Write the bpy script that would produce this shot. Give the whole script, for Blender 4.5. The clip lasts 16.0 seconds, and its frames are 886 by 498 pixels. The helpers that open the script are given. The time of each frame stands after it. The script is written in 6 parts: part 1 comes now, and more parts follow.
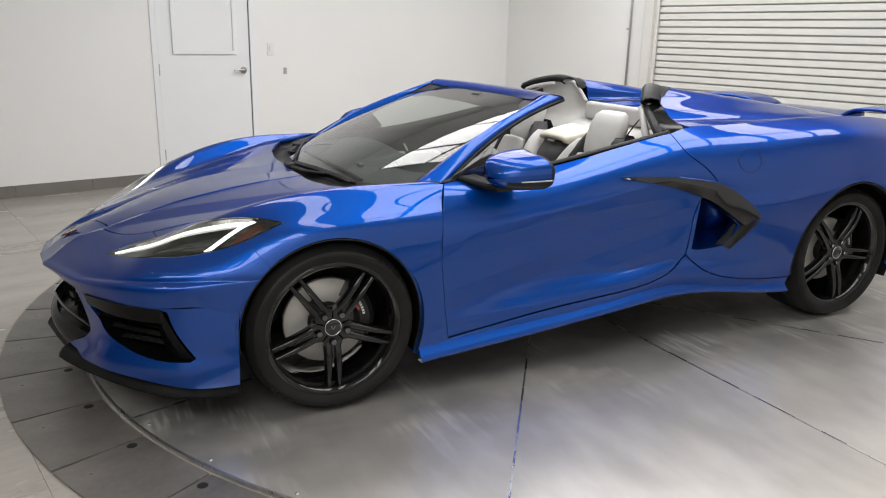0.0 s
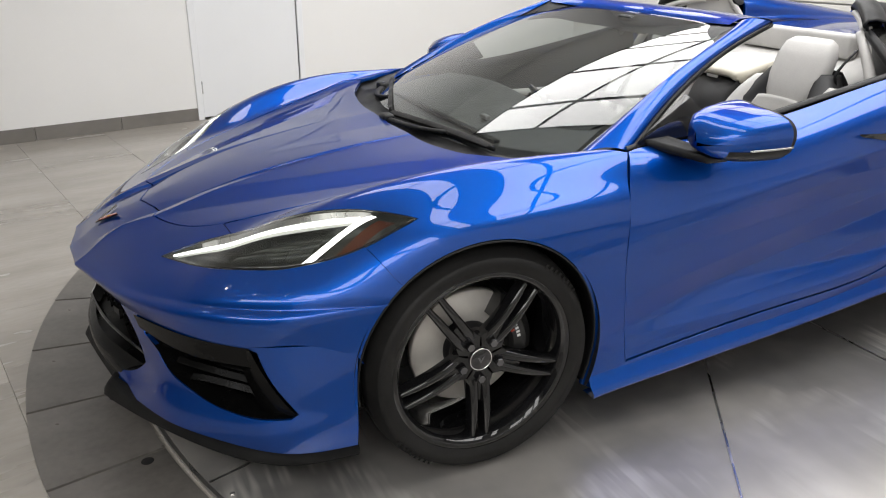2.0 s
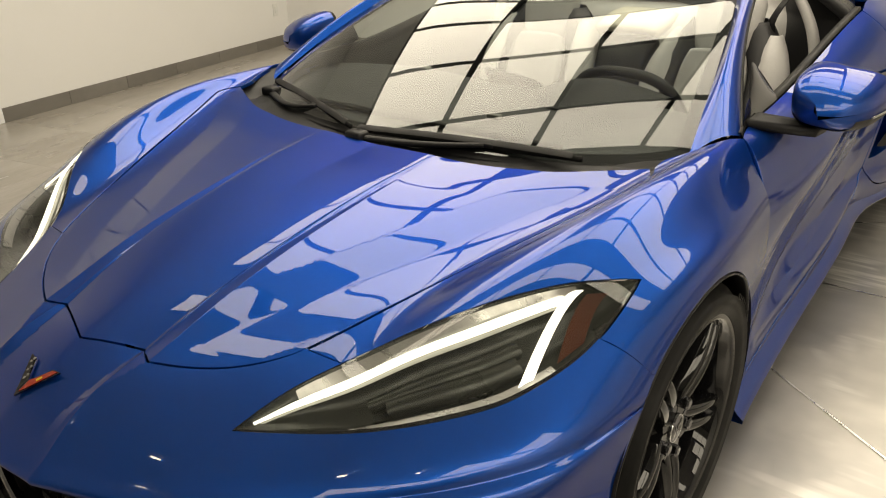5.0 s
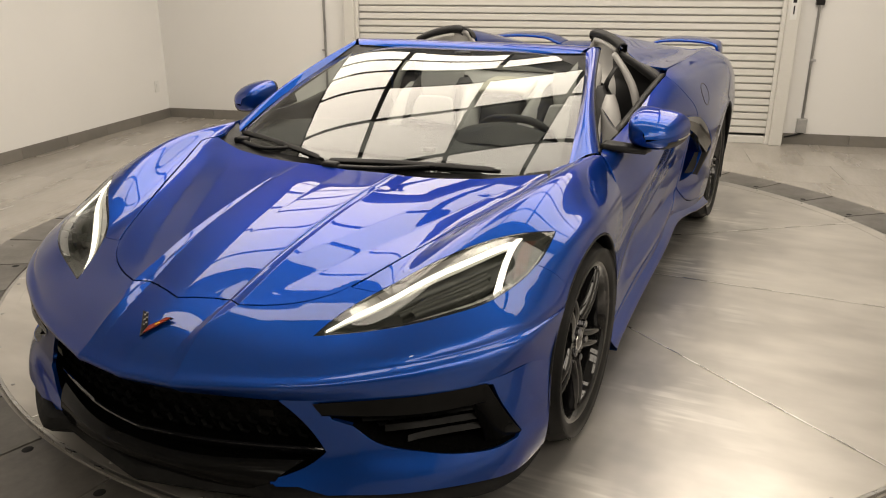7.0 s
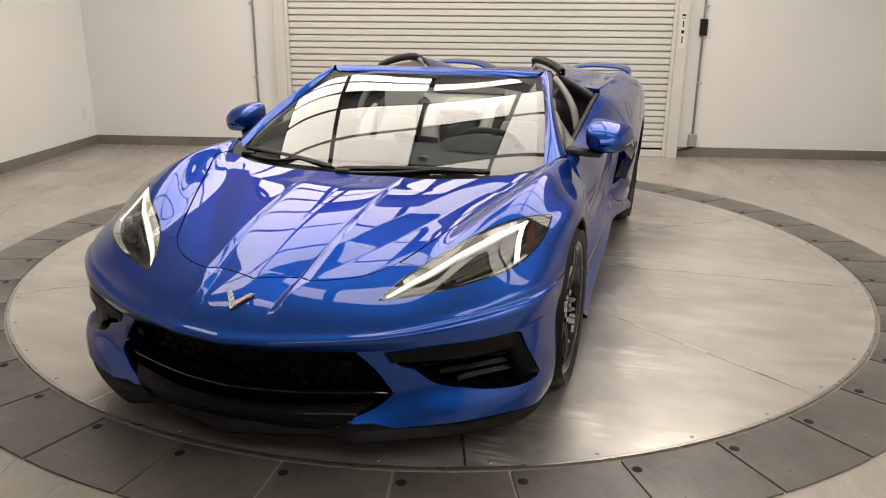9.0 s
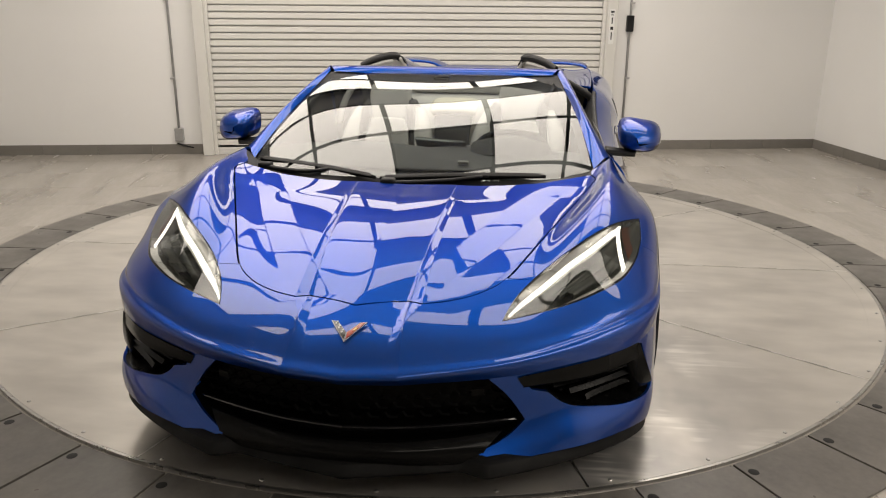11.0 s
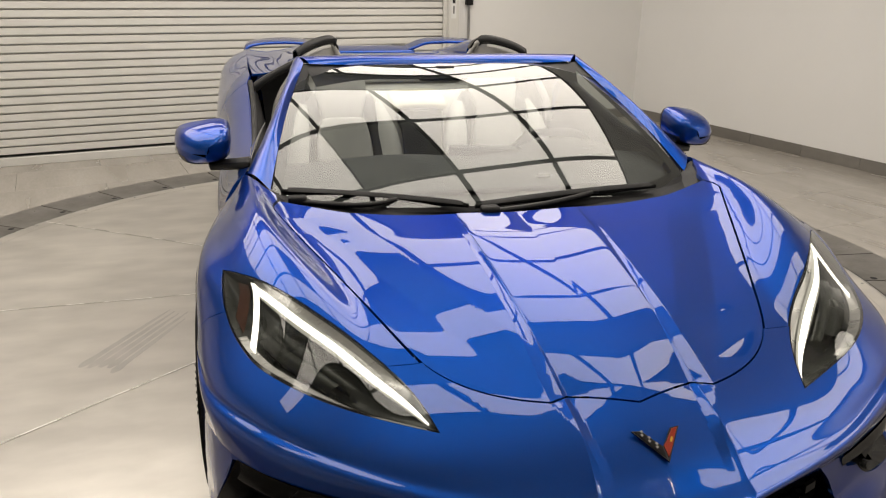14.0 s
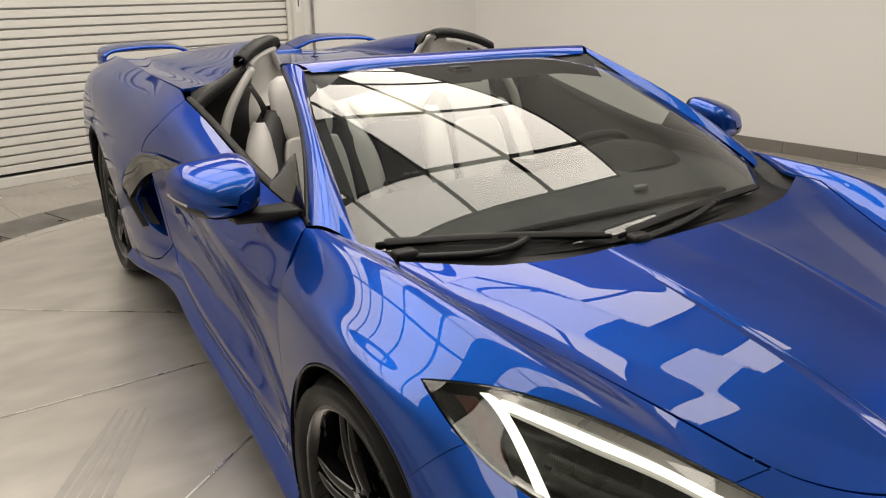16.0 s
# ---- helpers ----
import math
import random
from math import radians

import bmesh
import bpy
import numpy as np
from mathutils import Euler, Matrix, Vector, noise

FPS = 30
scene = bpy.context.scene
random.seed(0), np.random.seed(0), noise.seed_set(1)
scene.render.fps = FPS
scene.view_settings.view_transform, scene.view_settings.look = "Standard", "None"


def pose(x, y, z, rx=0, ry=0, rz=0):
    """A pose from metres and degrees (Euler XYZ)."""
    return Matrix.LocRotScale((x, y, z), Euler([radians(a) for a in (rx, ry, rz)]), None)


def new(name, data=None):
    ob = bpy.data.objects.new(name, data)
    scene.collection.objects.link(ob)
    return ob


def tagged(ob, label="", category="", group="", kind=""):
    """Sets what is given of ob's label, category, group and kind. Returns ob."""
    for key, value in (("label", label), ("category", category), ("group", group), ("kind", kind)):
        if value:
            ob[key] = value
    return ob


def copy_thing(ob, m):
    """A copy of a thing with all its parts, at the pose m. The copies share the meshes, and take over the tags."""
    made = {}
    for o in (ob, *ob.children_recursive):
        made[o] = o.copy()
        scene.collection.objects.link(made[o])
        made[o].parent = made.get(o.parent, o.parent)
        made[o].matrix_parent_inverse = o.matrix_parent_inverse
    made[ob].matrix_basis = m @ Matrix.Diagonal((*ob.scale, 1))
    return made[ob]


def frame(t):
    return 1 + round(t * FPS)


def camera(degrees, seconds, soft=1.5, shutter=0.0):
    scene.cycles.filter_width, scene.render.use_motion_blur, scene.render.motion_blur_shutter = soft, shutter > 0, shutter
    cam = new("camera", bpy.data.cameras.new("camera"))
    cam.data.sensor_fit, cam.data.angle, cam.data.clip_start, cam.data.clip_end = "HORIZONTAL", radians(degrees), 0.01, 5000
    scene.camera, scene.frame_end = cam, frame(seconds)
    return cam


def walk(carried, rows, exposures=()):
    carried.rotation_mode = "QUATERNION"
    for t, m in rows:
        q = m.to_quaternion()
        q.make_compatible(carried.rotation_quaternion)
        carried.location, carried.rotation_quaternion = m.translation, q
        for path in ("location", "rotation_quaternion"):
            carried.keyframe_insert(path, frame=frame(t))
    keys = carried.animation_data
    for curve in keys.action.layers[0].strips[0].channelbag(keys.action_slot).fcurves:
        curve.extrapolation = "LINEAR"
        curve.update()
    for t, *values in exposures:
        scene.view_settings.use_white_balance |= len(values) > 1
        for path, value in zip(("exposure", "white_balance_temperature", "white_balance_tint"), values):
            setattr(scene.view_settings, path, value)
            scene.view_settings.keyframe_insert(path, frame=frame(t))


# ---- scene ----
cam = camera(60.50, 16.0, soft=1.1)
PATH = [
    (0.0, pose(3.488, -0.773, 1.387, 74.32, -1.28, 64.98)),
    (0.5, pose(3.231, -0.739, 1.361, 73.12, -1.26, 65.65)),
    (1.0, pose(2.988, -0.718, 1.356, 71.69, -1.09, 66.25)),
    (1.5, pose(2.742, -0.776, 1.355, 70.09, -0.87, 66.40)),
    (2.0, pose(2.500, -0.810, 1.357, 68.14, -0.41, 66.43)),
    (2.5, pose(2.221, -0.841, 1.352, 66.21, 0.08, 64.52)),
    (3.2, pose(1.880, -0.948, 1.336, 64.36, 0.66, 59.68)),
    (5.5, pose(1.321, -1.481, 1.370, 66.70, 0.83, 33.71)),
    (6.0, pose(1.411, -1.700, 1.384, 68.50, 0.41, 30.66)),
    (6.5, pose(1.453, -1.942, 1.393, 69.68, 0.10, 28.56)),
    (7.0, pose(1.511, -2.155, 1.407, 70.65, -0.01, 26.67)),
    (7.5, pose(1.565, -2.338, 1.405, 71.31, -0.22, 24.67)),
    (8.0, pose(1.582, -2.500, 1.417, 71.95, -0.29, 22.60)),
    (8.5, pose(1.475, -2.665, 1.428, 72.45, -0.29, 20.38)),
    (9.0, pose(1.320, -2.806, 1.431, 72.65, -0.38, 18.19)),
    (9.5, pose(1.175, -2.853, 1.429, 72.72, -0.47, 16.20)),
    (10.0, pose(0.960, -2.851, 1.429, 72.88, -0.56, 13.87)),
    (12.5, pose(-0.140, -2.576, 1.434, 71.39, -0.58, -2.78)),
    (13.0, pose(-0.399, -2.441, 1.433, 71.07, -0.85, -6.37)),
    (13.5, pose(-0.576, -2.265, 1.431, 70.73, -0.75, -9.96)),
    (14.0, pose(-0.753, -2.057, 1.439, 70.58, -0.77, -13.41)),
    (14.5, pose(-0.966, -1.835, 1.437, 69.93, -0.44, -17.48)),
    (15.0, pose(-1.126, -1.632, 1.420, 69.66, -0.22, -21.69)),
    (16.0, pose(-1.461, -1.189, 1.406, 70.13, 0.14, -31.82)),
]
walk(cam, PATH, [(0.0, 0.16, 6350, 9), (1.5, 0.30, 6350, 9), (3.2, 0.44, 6450, 9), (5.5, -0.06, 8350, 5), (7.0, -0.06, 7700, 10), (10.0, 0.0, 7250, 11), (12.5, -0.14, 7200, 11), (14.5, -0.16, 7250, 10), (16.0, -0.07, 7250, 10)])

# ---------- world and lamps ----------
world = bpy.data.worlds.new("world")
scene.world = world
world.use_nodes = True
world.node_tree.nodes["Background"].inputs[0].default_value = (0.02, 0.02, 0.022, 1)
world.node_tree.nodes["Background"].inputs[1].default_value = 1.0
PANEL_GLOW = 4.6            # luminous ceiling panels


# ---------- materials ----------
def material(name, color=(0.5, 0.5, 0.5), rough=0.5, metal=0.0, **more):
    """A principled material; more: other sockets by name with _ for blanks."""
    m = bpy.data.materials.new(name)
    m.use_nodes = True
    b = m.node_tree.nodes["Principled BSDF"]
    b.inputs["Base Color"].default_value = (*color, 1)
    b.inputs["Roughness"].default_value = rough
    b.inputs["Metallic"].default_value = metal
    for key, value in more.items():
        s = b.inputs[key.replace("_", " ")]
        s.default_value = (*value, 1) if isinstance(value, tuple) else value
    return m


def link(m, a, b):
    m.node_tree.links.new(a, b)


def bsdf(m):
    return m.node_tree.nodes["Principled BSDF"]


def coords(m, stretch=(1, 1, 1), turn=0.0):
    """World-like coordinates (object space), stretched."""
    tc = m.node_tree.nodes.new("ShaderNodeTexCoord")
    mp = m.node_tree.nodes.new("ShaderNodeMapping")
    mp.inputs["Scale"].default_value = stretch
    mp.inputs["Rotation"].default_value = (0, 0, turn)
    mp.inputs["Location"].default_value = (0, 0, 0.371)     # flat tops lie between the noise's lattice planes
    link(m, tc.outputs["Object"], mp.inputs["Vector"])
    return mp.outputs["Vector"]


def noise_tex(m, vec, scale, detail=4.0, rough=0.55):
    n = m.node_tree.nodes.new("ShaderNodeTexNoise")
    n.inputs["Scale"].default_value = scale
    n.inputs["Detail"].default_value = detail
    n.inputs["Roughness"].default_value = rough
    link(m, vec, n.inputs["Vector"])
    return n.outputs["Fac"]


def ramp(m, fac, stops):
    r = m.node_tree.nodes.new("ShaderNodeValToRGB")
    e = r.color_ramp.elements
    while len(e) < len(stops):
        e.new(0.5)
    for el, (p, c) in zip(e, stops):
        el.position = p
        el.color = (*c, 1) if isinstance(c, tuple) else (c, c, c, 1)
    link(m, fac, r.inputs["Fac"])
    return r.outputs["Color"]


def mixed(m, fac, a, b, mode="MIX"):
    n = m.node_tree.nodes.new("ShaderNodeMix")
    n.data_type, n.blend_type = "RGBA", mode
    for sock, v in ((n.inputs["Factor"], fac), (n.inputs["A"], a), (n.inputs["B"], b)):
        if isinstance(v, bpy.types.NodeSocket):
            link(m, v, sock)
        else:
            sock.default_value = v if isinstance(v, float) else (*v, 1)
    return n.outputs["Result"]


def bump(m, height, strength=0.2, distance=0.01):
    b = m.node_tree.nodes.new("ShaderNodeBump")
    b.inputs["Strength"].default_value = strength
    b.inputs["Distance"].default_value = distance
    link(m, height, b.inputs["Height"])
    link(m, b.outputs["Normal"], bsdf(m).inputs["Normal"])


def mottled(name, dark, light, rough=0.5, metal=0.0, scale=3.0, fine=60.0, relief=0.1, stretch=(1, 1, 1), rough_span=0.1, **more):
    """A surface with variation at two scales, a little relief and uneven gloss."""
    m = material(name, light, rough, metal, **more)
    v = coords(m, stretch)
    big, small = noise_tex(m, v, scale, 5), noise_tex(m, v, fine, 3)
    c = ramp(m, big, [(0.3, dark), (0.7, light)])
    c = mixed(m, 0.25, c, ramp(m, small, [(0.3, dark), (0.7, light)]))
    link(m, c, bsdf(m).inputs["Base Color"])
    link(m, ramp(m, big, [(0.3, min(1, rough + rough_span)), (0.7, max(0, rough - rough_span))]), bsdf(m).inputs["Roughness"])
    if relief:
        bump(m, small, relief, 0.002)
    return m


def car_paint(name):
    """Blue metallic base under a clear coat; the flakes catch the light unevenly."""
    m = material(name, (0.002, 0.055, 0.40), 0.42, 0.85, Specular_Tint=(0.0, 0.03, 0.10), Coat_Weight=1.0, Coat_Roughness=0.006, Coat_IOR=1.49)
    v = coords(m)
    flakes = noise_tex(m, v, 2200.0, 1.0)
    cloud = noise_tex(m, v, 3.0, 3.0)
    c = ramp(m, flakes, [(0.35, (0.001, 0.044, 0.265)), (0.65, (0.002, 0.079, 0.425))])
    link(m, c, bsdf(m).inputs["Base Color"])
    link(m, ramp(m, cloud, [(0.3, 0.43), (0.7, 0.37)]), bsdf(m).inputs["Roughness"])
    b = m.node_tree.nodes.new("ShaderNodeBump")
    b.inputs["Strength"].default_value, b.inputs["Distance"].default_value = 0.08, 0.0005
    link(m, flakes, b.inputs["Height"])
    link(m, b.outputs["Normal"], bsdf(m).inputs["Normal"])
    return m


M_PAINT = car_paint("blue_metallic_paint")
M_GLOSS = material("gloss_black_plastic", (0.006, 0.006, 0.007), 0.08, 0, Coat_Weight=0.5, Coat_Roughness=0.03)
M_BLACK = mottled("satin_black_plastic", (0.006, 0.006, 0.0065), (0.013, 0.013, 0.014), 0.45, 0, 8, 300, 0.15, Specular_IOR_Level=0.25)
M_DARK = material("black_cavity", (0.004, 0.004, 0.004), 0.8)
M_WHEEL = material("gloss_black_alloy", (0.006, 0.006, 0.0065), 0.25, 0.0, Coat_Weight=1.0, Coat_Roughness=0.015, Coat_IOR=1.5, Specular_IOR_Level=0.0)
M_TYRE = mottled("tyre_rubber", (0.009, 0.009, 0.0088), (0.018, 0.0175, 0.017), 0.55, 0, 6, 90, 0.2, Specular_IOR_Level=0.15)
M_SILL = mottled("dark_rubber_trim", (0.006, 0.006, 0.006), (0.012, 0.012, 0.012), 0.6, 0, 10, 200, 0.2, Specular_IOR_Level=0.12)
M_STEEL = mottled("brushed_steel", (0.38, 0.37, 0.36), (0.55, 0.54, 0.52), 0.32, 0.9, 5, 200, 0.05, (1, 8, 1))
M_STRIP = mottled("bright_joint_strip", (0.95, 0.935, 0.91), (0.98, 0.965, 0.94), 0.28, 1.0, 5, 160, 0.0)
M_CHROME = material("chrome", (0.75, 0.75, 0.75), 0.08, 1.0)
M_SEAT = mottled("grey_leather", (0.46, 0.45, 0.44), (0.58, 0.57, 0.55), 0.5, 0, 5, 180, 0.3)
M_SEATDARK = mottled("charcoal_leather", (0.012, 0.012, 0.013), (0.026, 0.026, 0.027), 0.5, 0, 6, 200, 0.3)
M_STITCH = mottled("perforated_grey_leather", (0.36, 0.35, 0.34), (0.50, 0.49, 0.47), 0.55, 0, 9, 320, 0.5)
M_CREAM = mottled("ivory_panel", (0.62, 0.58, 0.48), (0.74, 0.70, 0.60), 0.45, 0, 5, 160, 0.15)
M_SCREEN = material("dark_screen", (0.004, 0.004, 0.005), 0.06, 0, Coat_Weight=1.0)
M_RED = material("red_enamel", (0.33, 0.028, 0.010), 0.2, 0.1, Coat_Weight=1.0)
M_YELLOW = material("yellow_enamel", (0.65, 0.40, 0.04), 0.2, 0.0, Coat_Weight=1.0)
M_WHITE = material("white_print", (0.75, 0.75, 0.75), 0.4)
M_AMBER = material("amber_lens", (0.060, 0.014, 0.003), 0.35, 0, Specular_IOR_Level=0.2)
M_DISC = mottled("brake_disc_steel", (0.48, 0.46, 0.43), (0.60, 0.58, 0.54), 0.42, 0.4, 12, 300, 0.05)
M_CALIPER = mottled("caliper_black", (0.010, 0.010, 0.010), (0.02, 0.02, 0.02), 0.35, 0.2, 12, 300, 0.05)


def glass(name, tint, rough=0.0, ior=1.5):
    """Thin tinted glass: clear with a mirror gloss by Fresnel."""
    m = bpy.data.materials.new(name)
    m.use_nodes = True
    t = m.node_tree
    t.nodes.remove(t.nodes["Principled BSDF"])
    out = t.nodes["Material Output"]
    tr, gl = t.nodes.new("ShaderNodeBsdfTransparent"), t.nodes.new("ShaderNodeBsdfGlossy")
    tr.inputs["Color"].default_value = (*tint, 1)
    gl.inputs["Roughness"].default_value = rough
    fr, mx = t.nodes.new("ShaderNodeFresnel"), t.nodes.new("ShaderNodeMixShader")
    fr.inputs["IOR"].default_value = ior
    one, twice, share = t.nodes.new("ShaderNodeMath"), t.nodes.new("ShaderNodeMath"), t.nodes.new("ShaderNodeMath")
    one.operation, twice.operation, share.operation = "ADD", "MULTIPLY", "DIVIDE"     # both faces of the pane reflect
    one.inputs[1].default_value, twice.inputs[1].default_value = 1.0, 2.0
    link(m, fr.outputs[0], one.inputs[0])
    link(m, fr.outputs[0], twice.inputs[0])
    link(m, twice.outputs[0], share.inputs[0])
    link(m, one.outputs[0], share.inputs[1])
    link(m, share.outputs[0], mx.inputs[0])
    link(m, tr.outputs[0], mx.inputs[1])
    link(m, gl.outputs[0], mx.inputs[2])
    link(m, mx.outputs[0], out.inputs["Surface"])
    return m


M_DASH = mottled("dark_grey_dash_leather", (0.050, 0.051, 0.052), (0.085, 0.086, 0.087), 0.55, 0, 6, 200, 0.3)
M_DARKWALL = mottled("dark_grey_wall_paint", (0.085, 0.083, 0.080), (0.11, 0.107, 0.103), 0.6, 0, 2, 70, 0.05)
M_GLASS = glass("windscreen_glass", (0.68, 0.74, 0.71), 0.0, 1.48)
M_LENS = glass("clear_lens", (0.88, 0.90, 0.88), 0.006, 1.40)


def glow(name, color, strength, sampling="FRONT"):
    m = bpy.data.materials.new(name)
    m.use_nodes = True
    b = bsdf(m)
    b.inputs["Base Color"].default_value = (*color, 1)
    b.inputs["Emission Color"].default_value = (*color, 1)
    b.inputs["Emission Strength"].default_value = strength
    m.cycles.emission_sampling = sampling
    return m


M_DRL = glow("daylight_strip_glow", (1.0, 0.98, 0.95), 2.2, "NONE")
M_HALO = glow("strip_halo_glow", (0.22, 0.22, 0.20), 0.9, "NONE")
M_LAMPS = glow("panel_glow", (1.0, 0.97, 0.94), PANEL_GLOW)


# ---------- mesh tools ----------
def mesh_of(name, verts, faces, mats, smooth=True):
    me = bpy.data.meshes.new(name)
    me.from_pydata([tuple(map(float, v)) for v in verts], [], [tuple(map(int, f)) for f in faces])
    for m in (mats if isinstance(mats, (list, tuple)) else [mats]):
        me.materials.append(m)
    me.validate()
    if smooth:
        me.polygons.foreach_set("use_smooth", [True] * len(me.polygons))
    me.update()
    return me


def part(name, data, mat, parent, label="", smooth=True):
    """Links a bmesh, or a pair of vertices and faces, as one mesh object under a thing or a part."""
    if isinstance(data, bmesh.types.BMesh):
        me = bpy.data.meshes.new(name)
        data.to_mesh(me)
        data.free()
        me.materials.append(mat)
        if smooth:
            me.polygons.foreach_set("use_smooth", [True] * len(me.polygons))
    elif isinstance(data, bpy.types.Mesh):
        me = data
    else:
        me = mesh_of(name, data[0], data[1], mat, smooth)
    ob = new(name, me)
    ob.parent = parent
    if label:
        ob["label"] = label
    return ob


def thing(name, label, category, group="", kind="", at=None):
    ob = tagged(new(name), label, category, group, kind)
    if at is not None:
        ob.matrix_basis = at
    return ob


def thicken(ob, t, offset=-1.0):
    m = ob.modifiers.new("thickness", "SOLIDIFY")
    m.thickness, m.offset, m.use_even_offset = t, offset, False
    return ob


def sharp(ob, angle=35.0):
    """Smooth shading that breaks at hard edges."""
    me = ob.data
    bm = bmesh.new()
    bm.from_mesh(me)
    for e in bm.edges:
        if len(e.link_faces) == 2 and e.calc_face_angle(0) > radians(angle):
            e.smooth = False
    bm.to_mesh(me)
    bm.free()
    return ob


def box(sx, sy, sz, at=(0, 0, 0), bevel=0.0, seg=2):
    """A bevelled block, centred on at."""
    bm = bmesh.new()
    bmesh.ops.create_cube(bm, size=1.0, matrix=Matrix.Translation(at) @ Matrix.Diagonal((sx, sy, sz, 1)))
    if bevel:
        bmesh.ops.bevel(bm, geom=bm.edges[:], offset=bevel, segments=seg, affect="EDGES", profile=0.5)
    return bm


def joined(*bms):
    me = bpy.data.meshes.new("joined")
    out = bmesh.new()
    for b in bms:
        b.to_mesh(me)
        b.free()
        out.from_mesh(me)
    bpy.data.meshes.remove(me)
    return out


def moved(bm, m):
    bmesh.ops.transform(bm, matrix=m, verts=bm.verts[:])
    return bm


def lathe(profile, n=64, axis="x", caps=False):
    """A profile of (radius, along) turned about an axis: vertices and faces."""
    v, f = [], []
    k = len(profile)
    for i in range(n):
        a = 2 * math.pi * i / n
        for r, h in profile:
            p = (h, r * math.cos(a), r * math.sin(a))
            v.append(p if axis == "x" else (p[1], p[2], p[0]))
    for i in range(n):
        j = (i + 1) % n
        for q in range(k - 1):
            f.append((i * k + q, j * k + q, j * k + q + 1, i * k + q + 1))
    if caps:
        f.append([i * k for i in range(n)][::-1])
        f.append([i * k + k - 1 for i in range(n)])
    return v, f


def weights(n, t):
    """Rows of natural cubic spline weights for n even knots at the places t."""
    a = np.zeros((n, n))
    r = np.zeros((n, n))
    a[0, 0] = a[-1, -1] = 1
    for i in range(1, n - 1):
        a[i, i - 1:i + 2] = (1, 4, 1)
        r[i, i - 1:i + 2] = (6, -12, 6)
    d = np.linalg.solve(a, r)
    t = np.clip(np.asarray(t, float), 0, n - 1)
    k = np.minimum(t.astype(int), n - 2)
    u = t - k
    w = np.zeros((len(t), n))
    row = np.arange(len(t))
    w[row, k] += 1 - u
    w[row, k + 1] += u
    return w + (((1 - u) ** 3 - (1 - u)) / 6)[:, None] * d[k] + ((u ** 3 - u) / 6)[:, None] * d[k + 1]


def curve(points, n):
    """A smooth curve through points, n samples evenly along it."""
    p = np.array(points, float)
    if len(p) == 2:
        return p[0] + (p[1] - p[0]) * np.linspace(0, 1, n)[:, None]
    c = weights(len(p), np.linspace(0, len(p) - 1, 40 * len(p))) @ p
    s = np.concatenate([[0], np.cumsum(np.linalg.norm(np.diff(c, axis=0), axis=1))])
    q = np.linspace(0, s[-1], n)
    return np.stack([np.interp(q, s, c[:, i]) for i in range(3)], 1)


def poly(*pieces):
    """A closed outline from curves and corner points, end to end."""
    out = []
    for p in pieces:
        p = np.array(p, float)
        p = p.reshape(-1, 3)
        if out and np.linalg.norm(out[-1] - p[0]) < 1e-4:
            p = p[1:]
        out.extend(p)
    if np.linalg.norm(out[0] - out[-1]) < 1e-4:
        out.pop()
    return np.array(out)


def inside(loop, pts):
    x, y = pts[:, 0], pts[:, 1]
    c = np.zeros(len(pts), bool)
    a, b = loop, np.roll(loop, -1, 0)
    for (x0, y0), (x1, y1) in zip(a, b):
        if y0 != y1:
            c ^= ((y0 > y) != (y1 > y)) & (x < (x1 - x0) * (y - y0) / (y1 - y0) + x0)
    return c


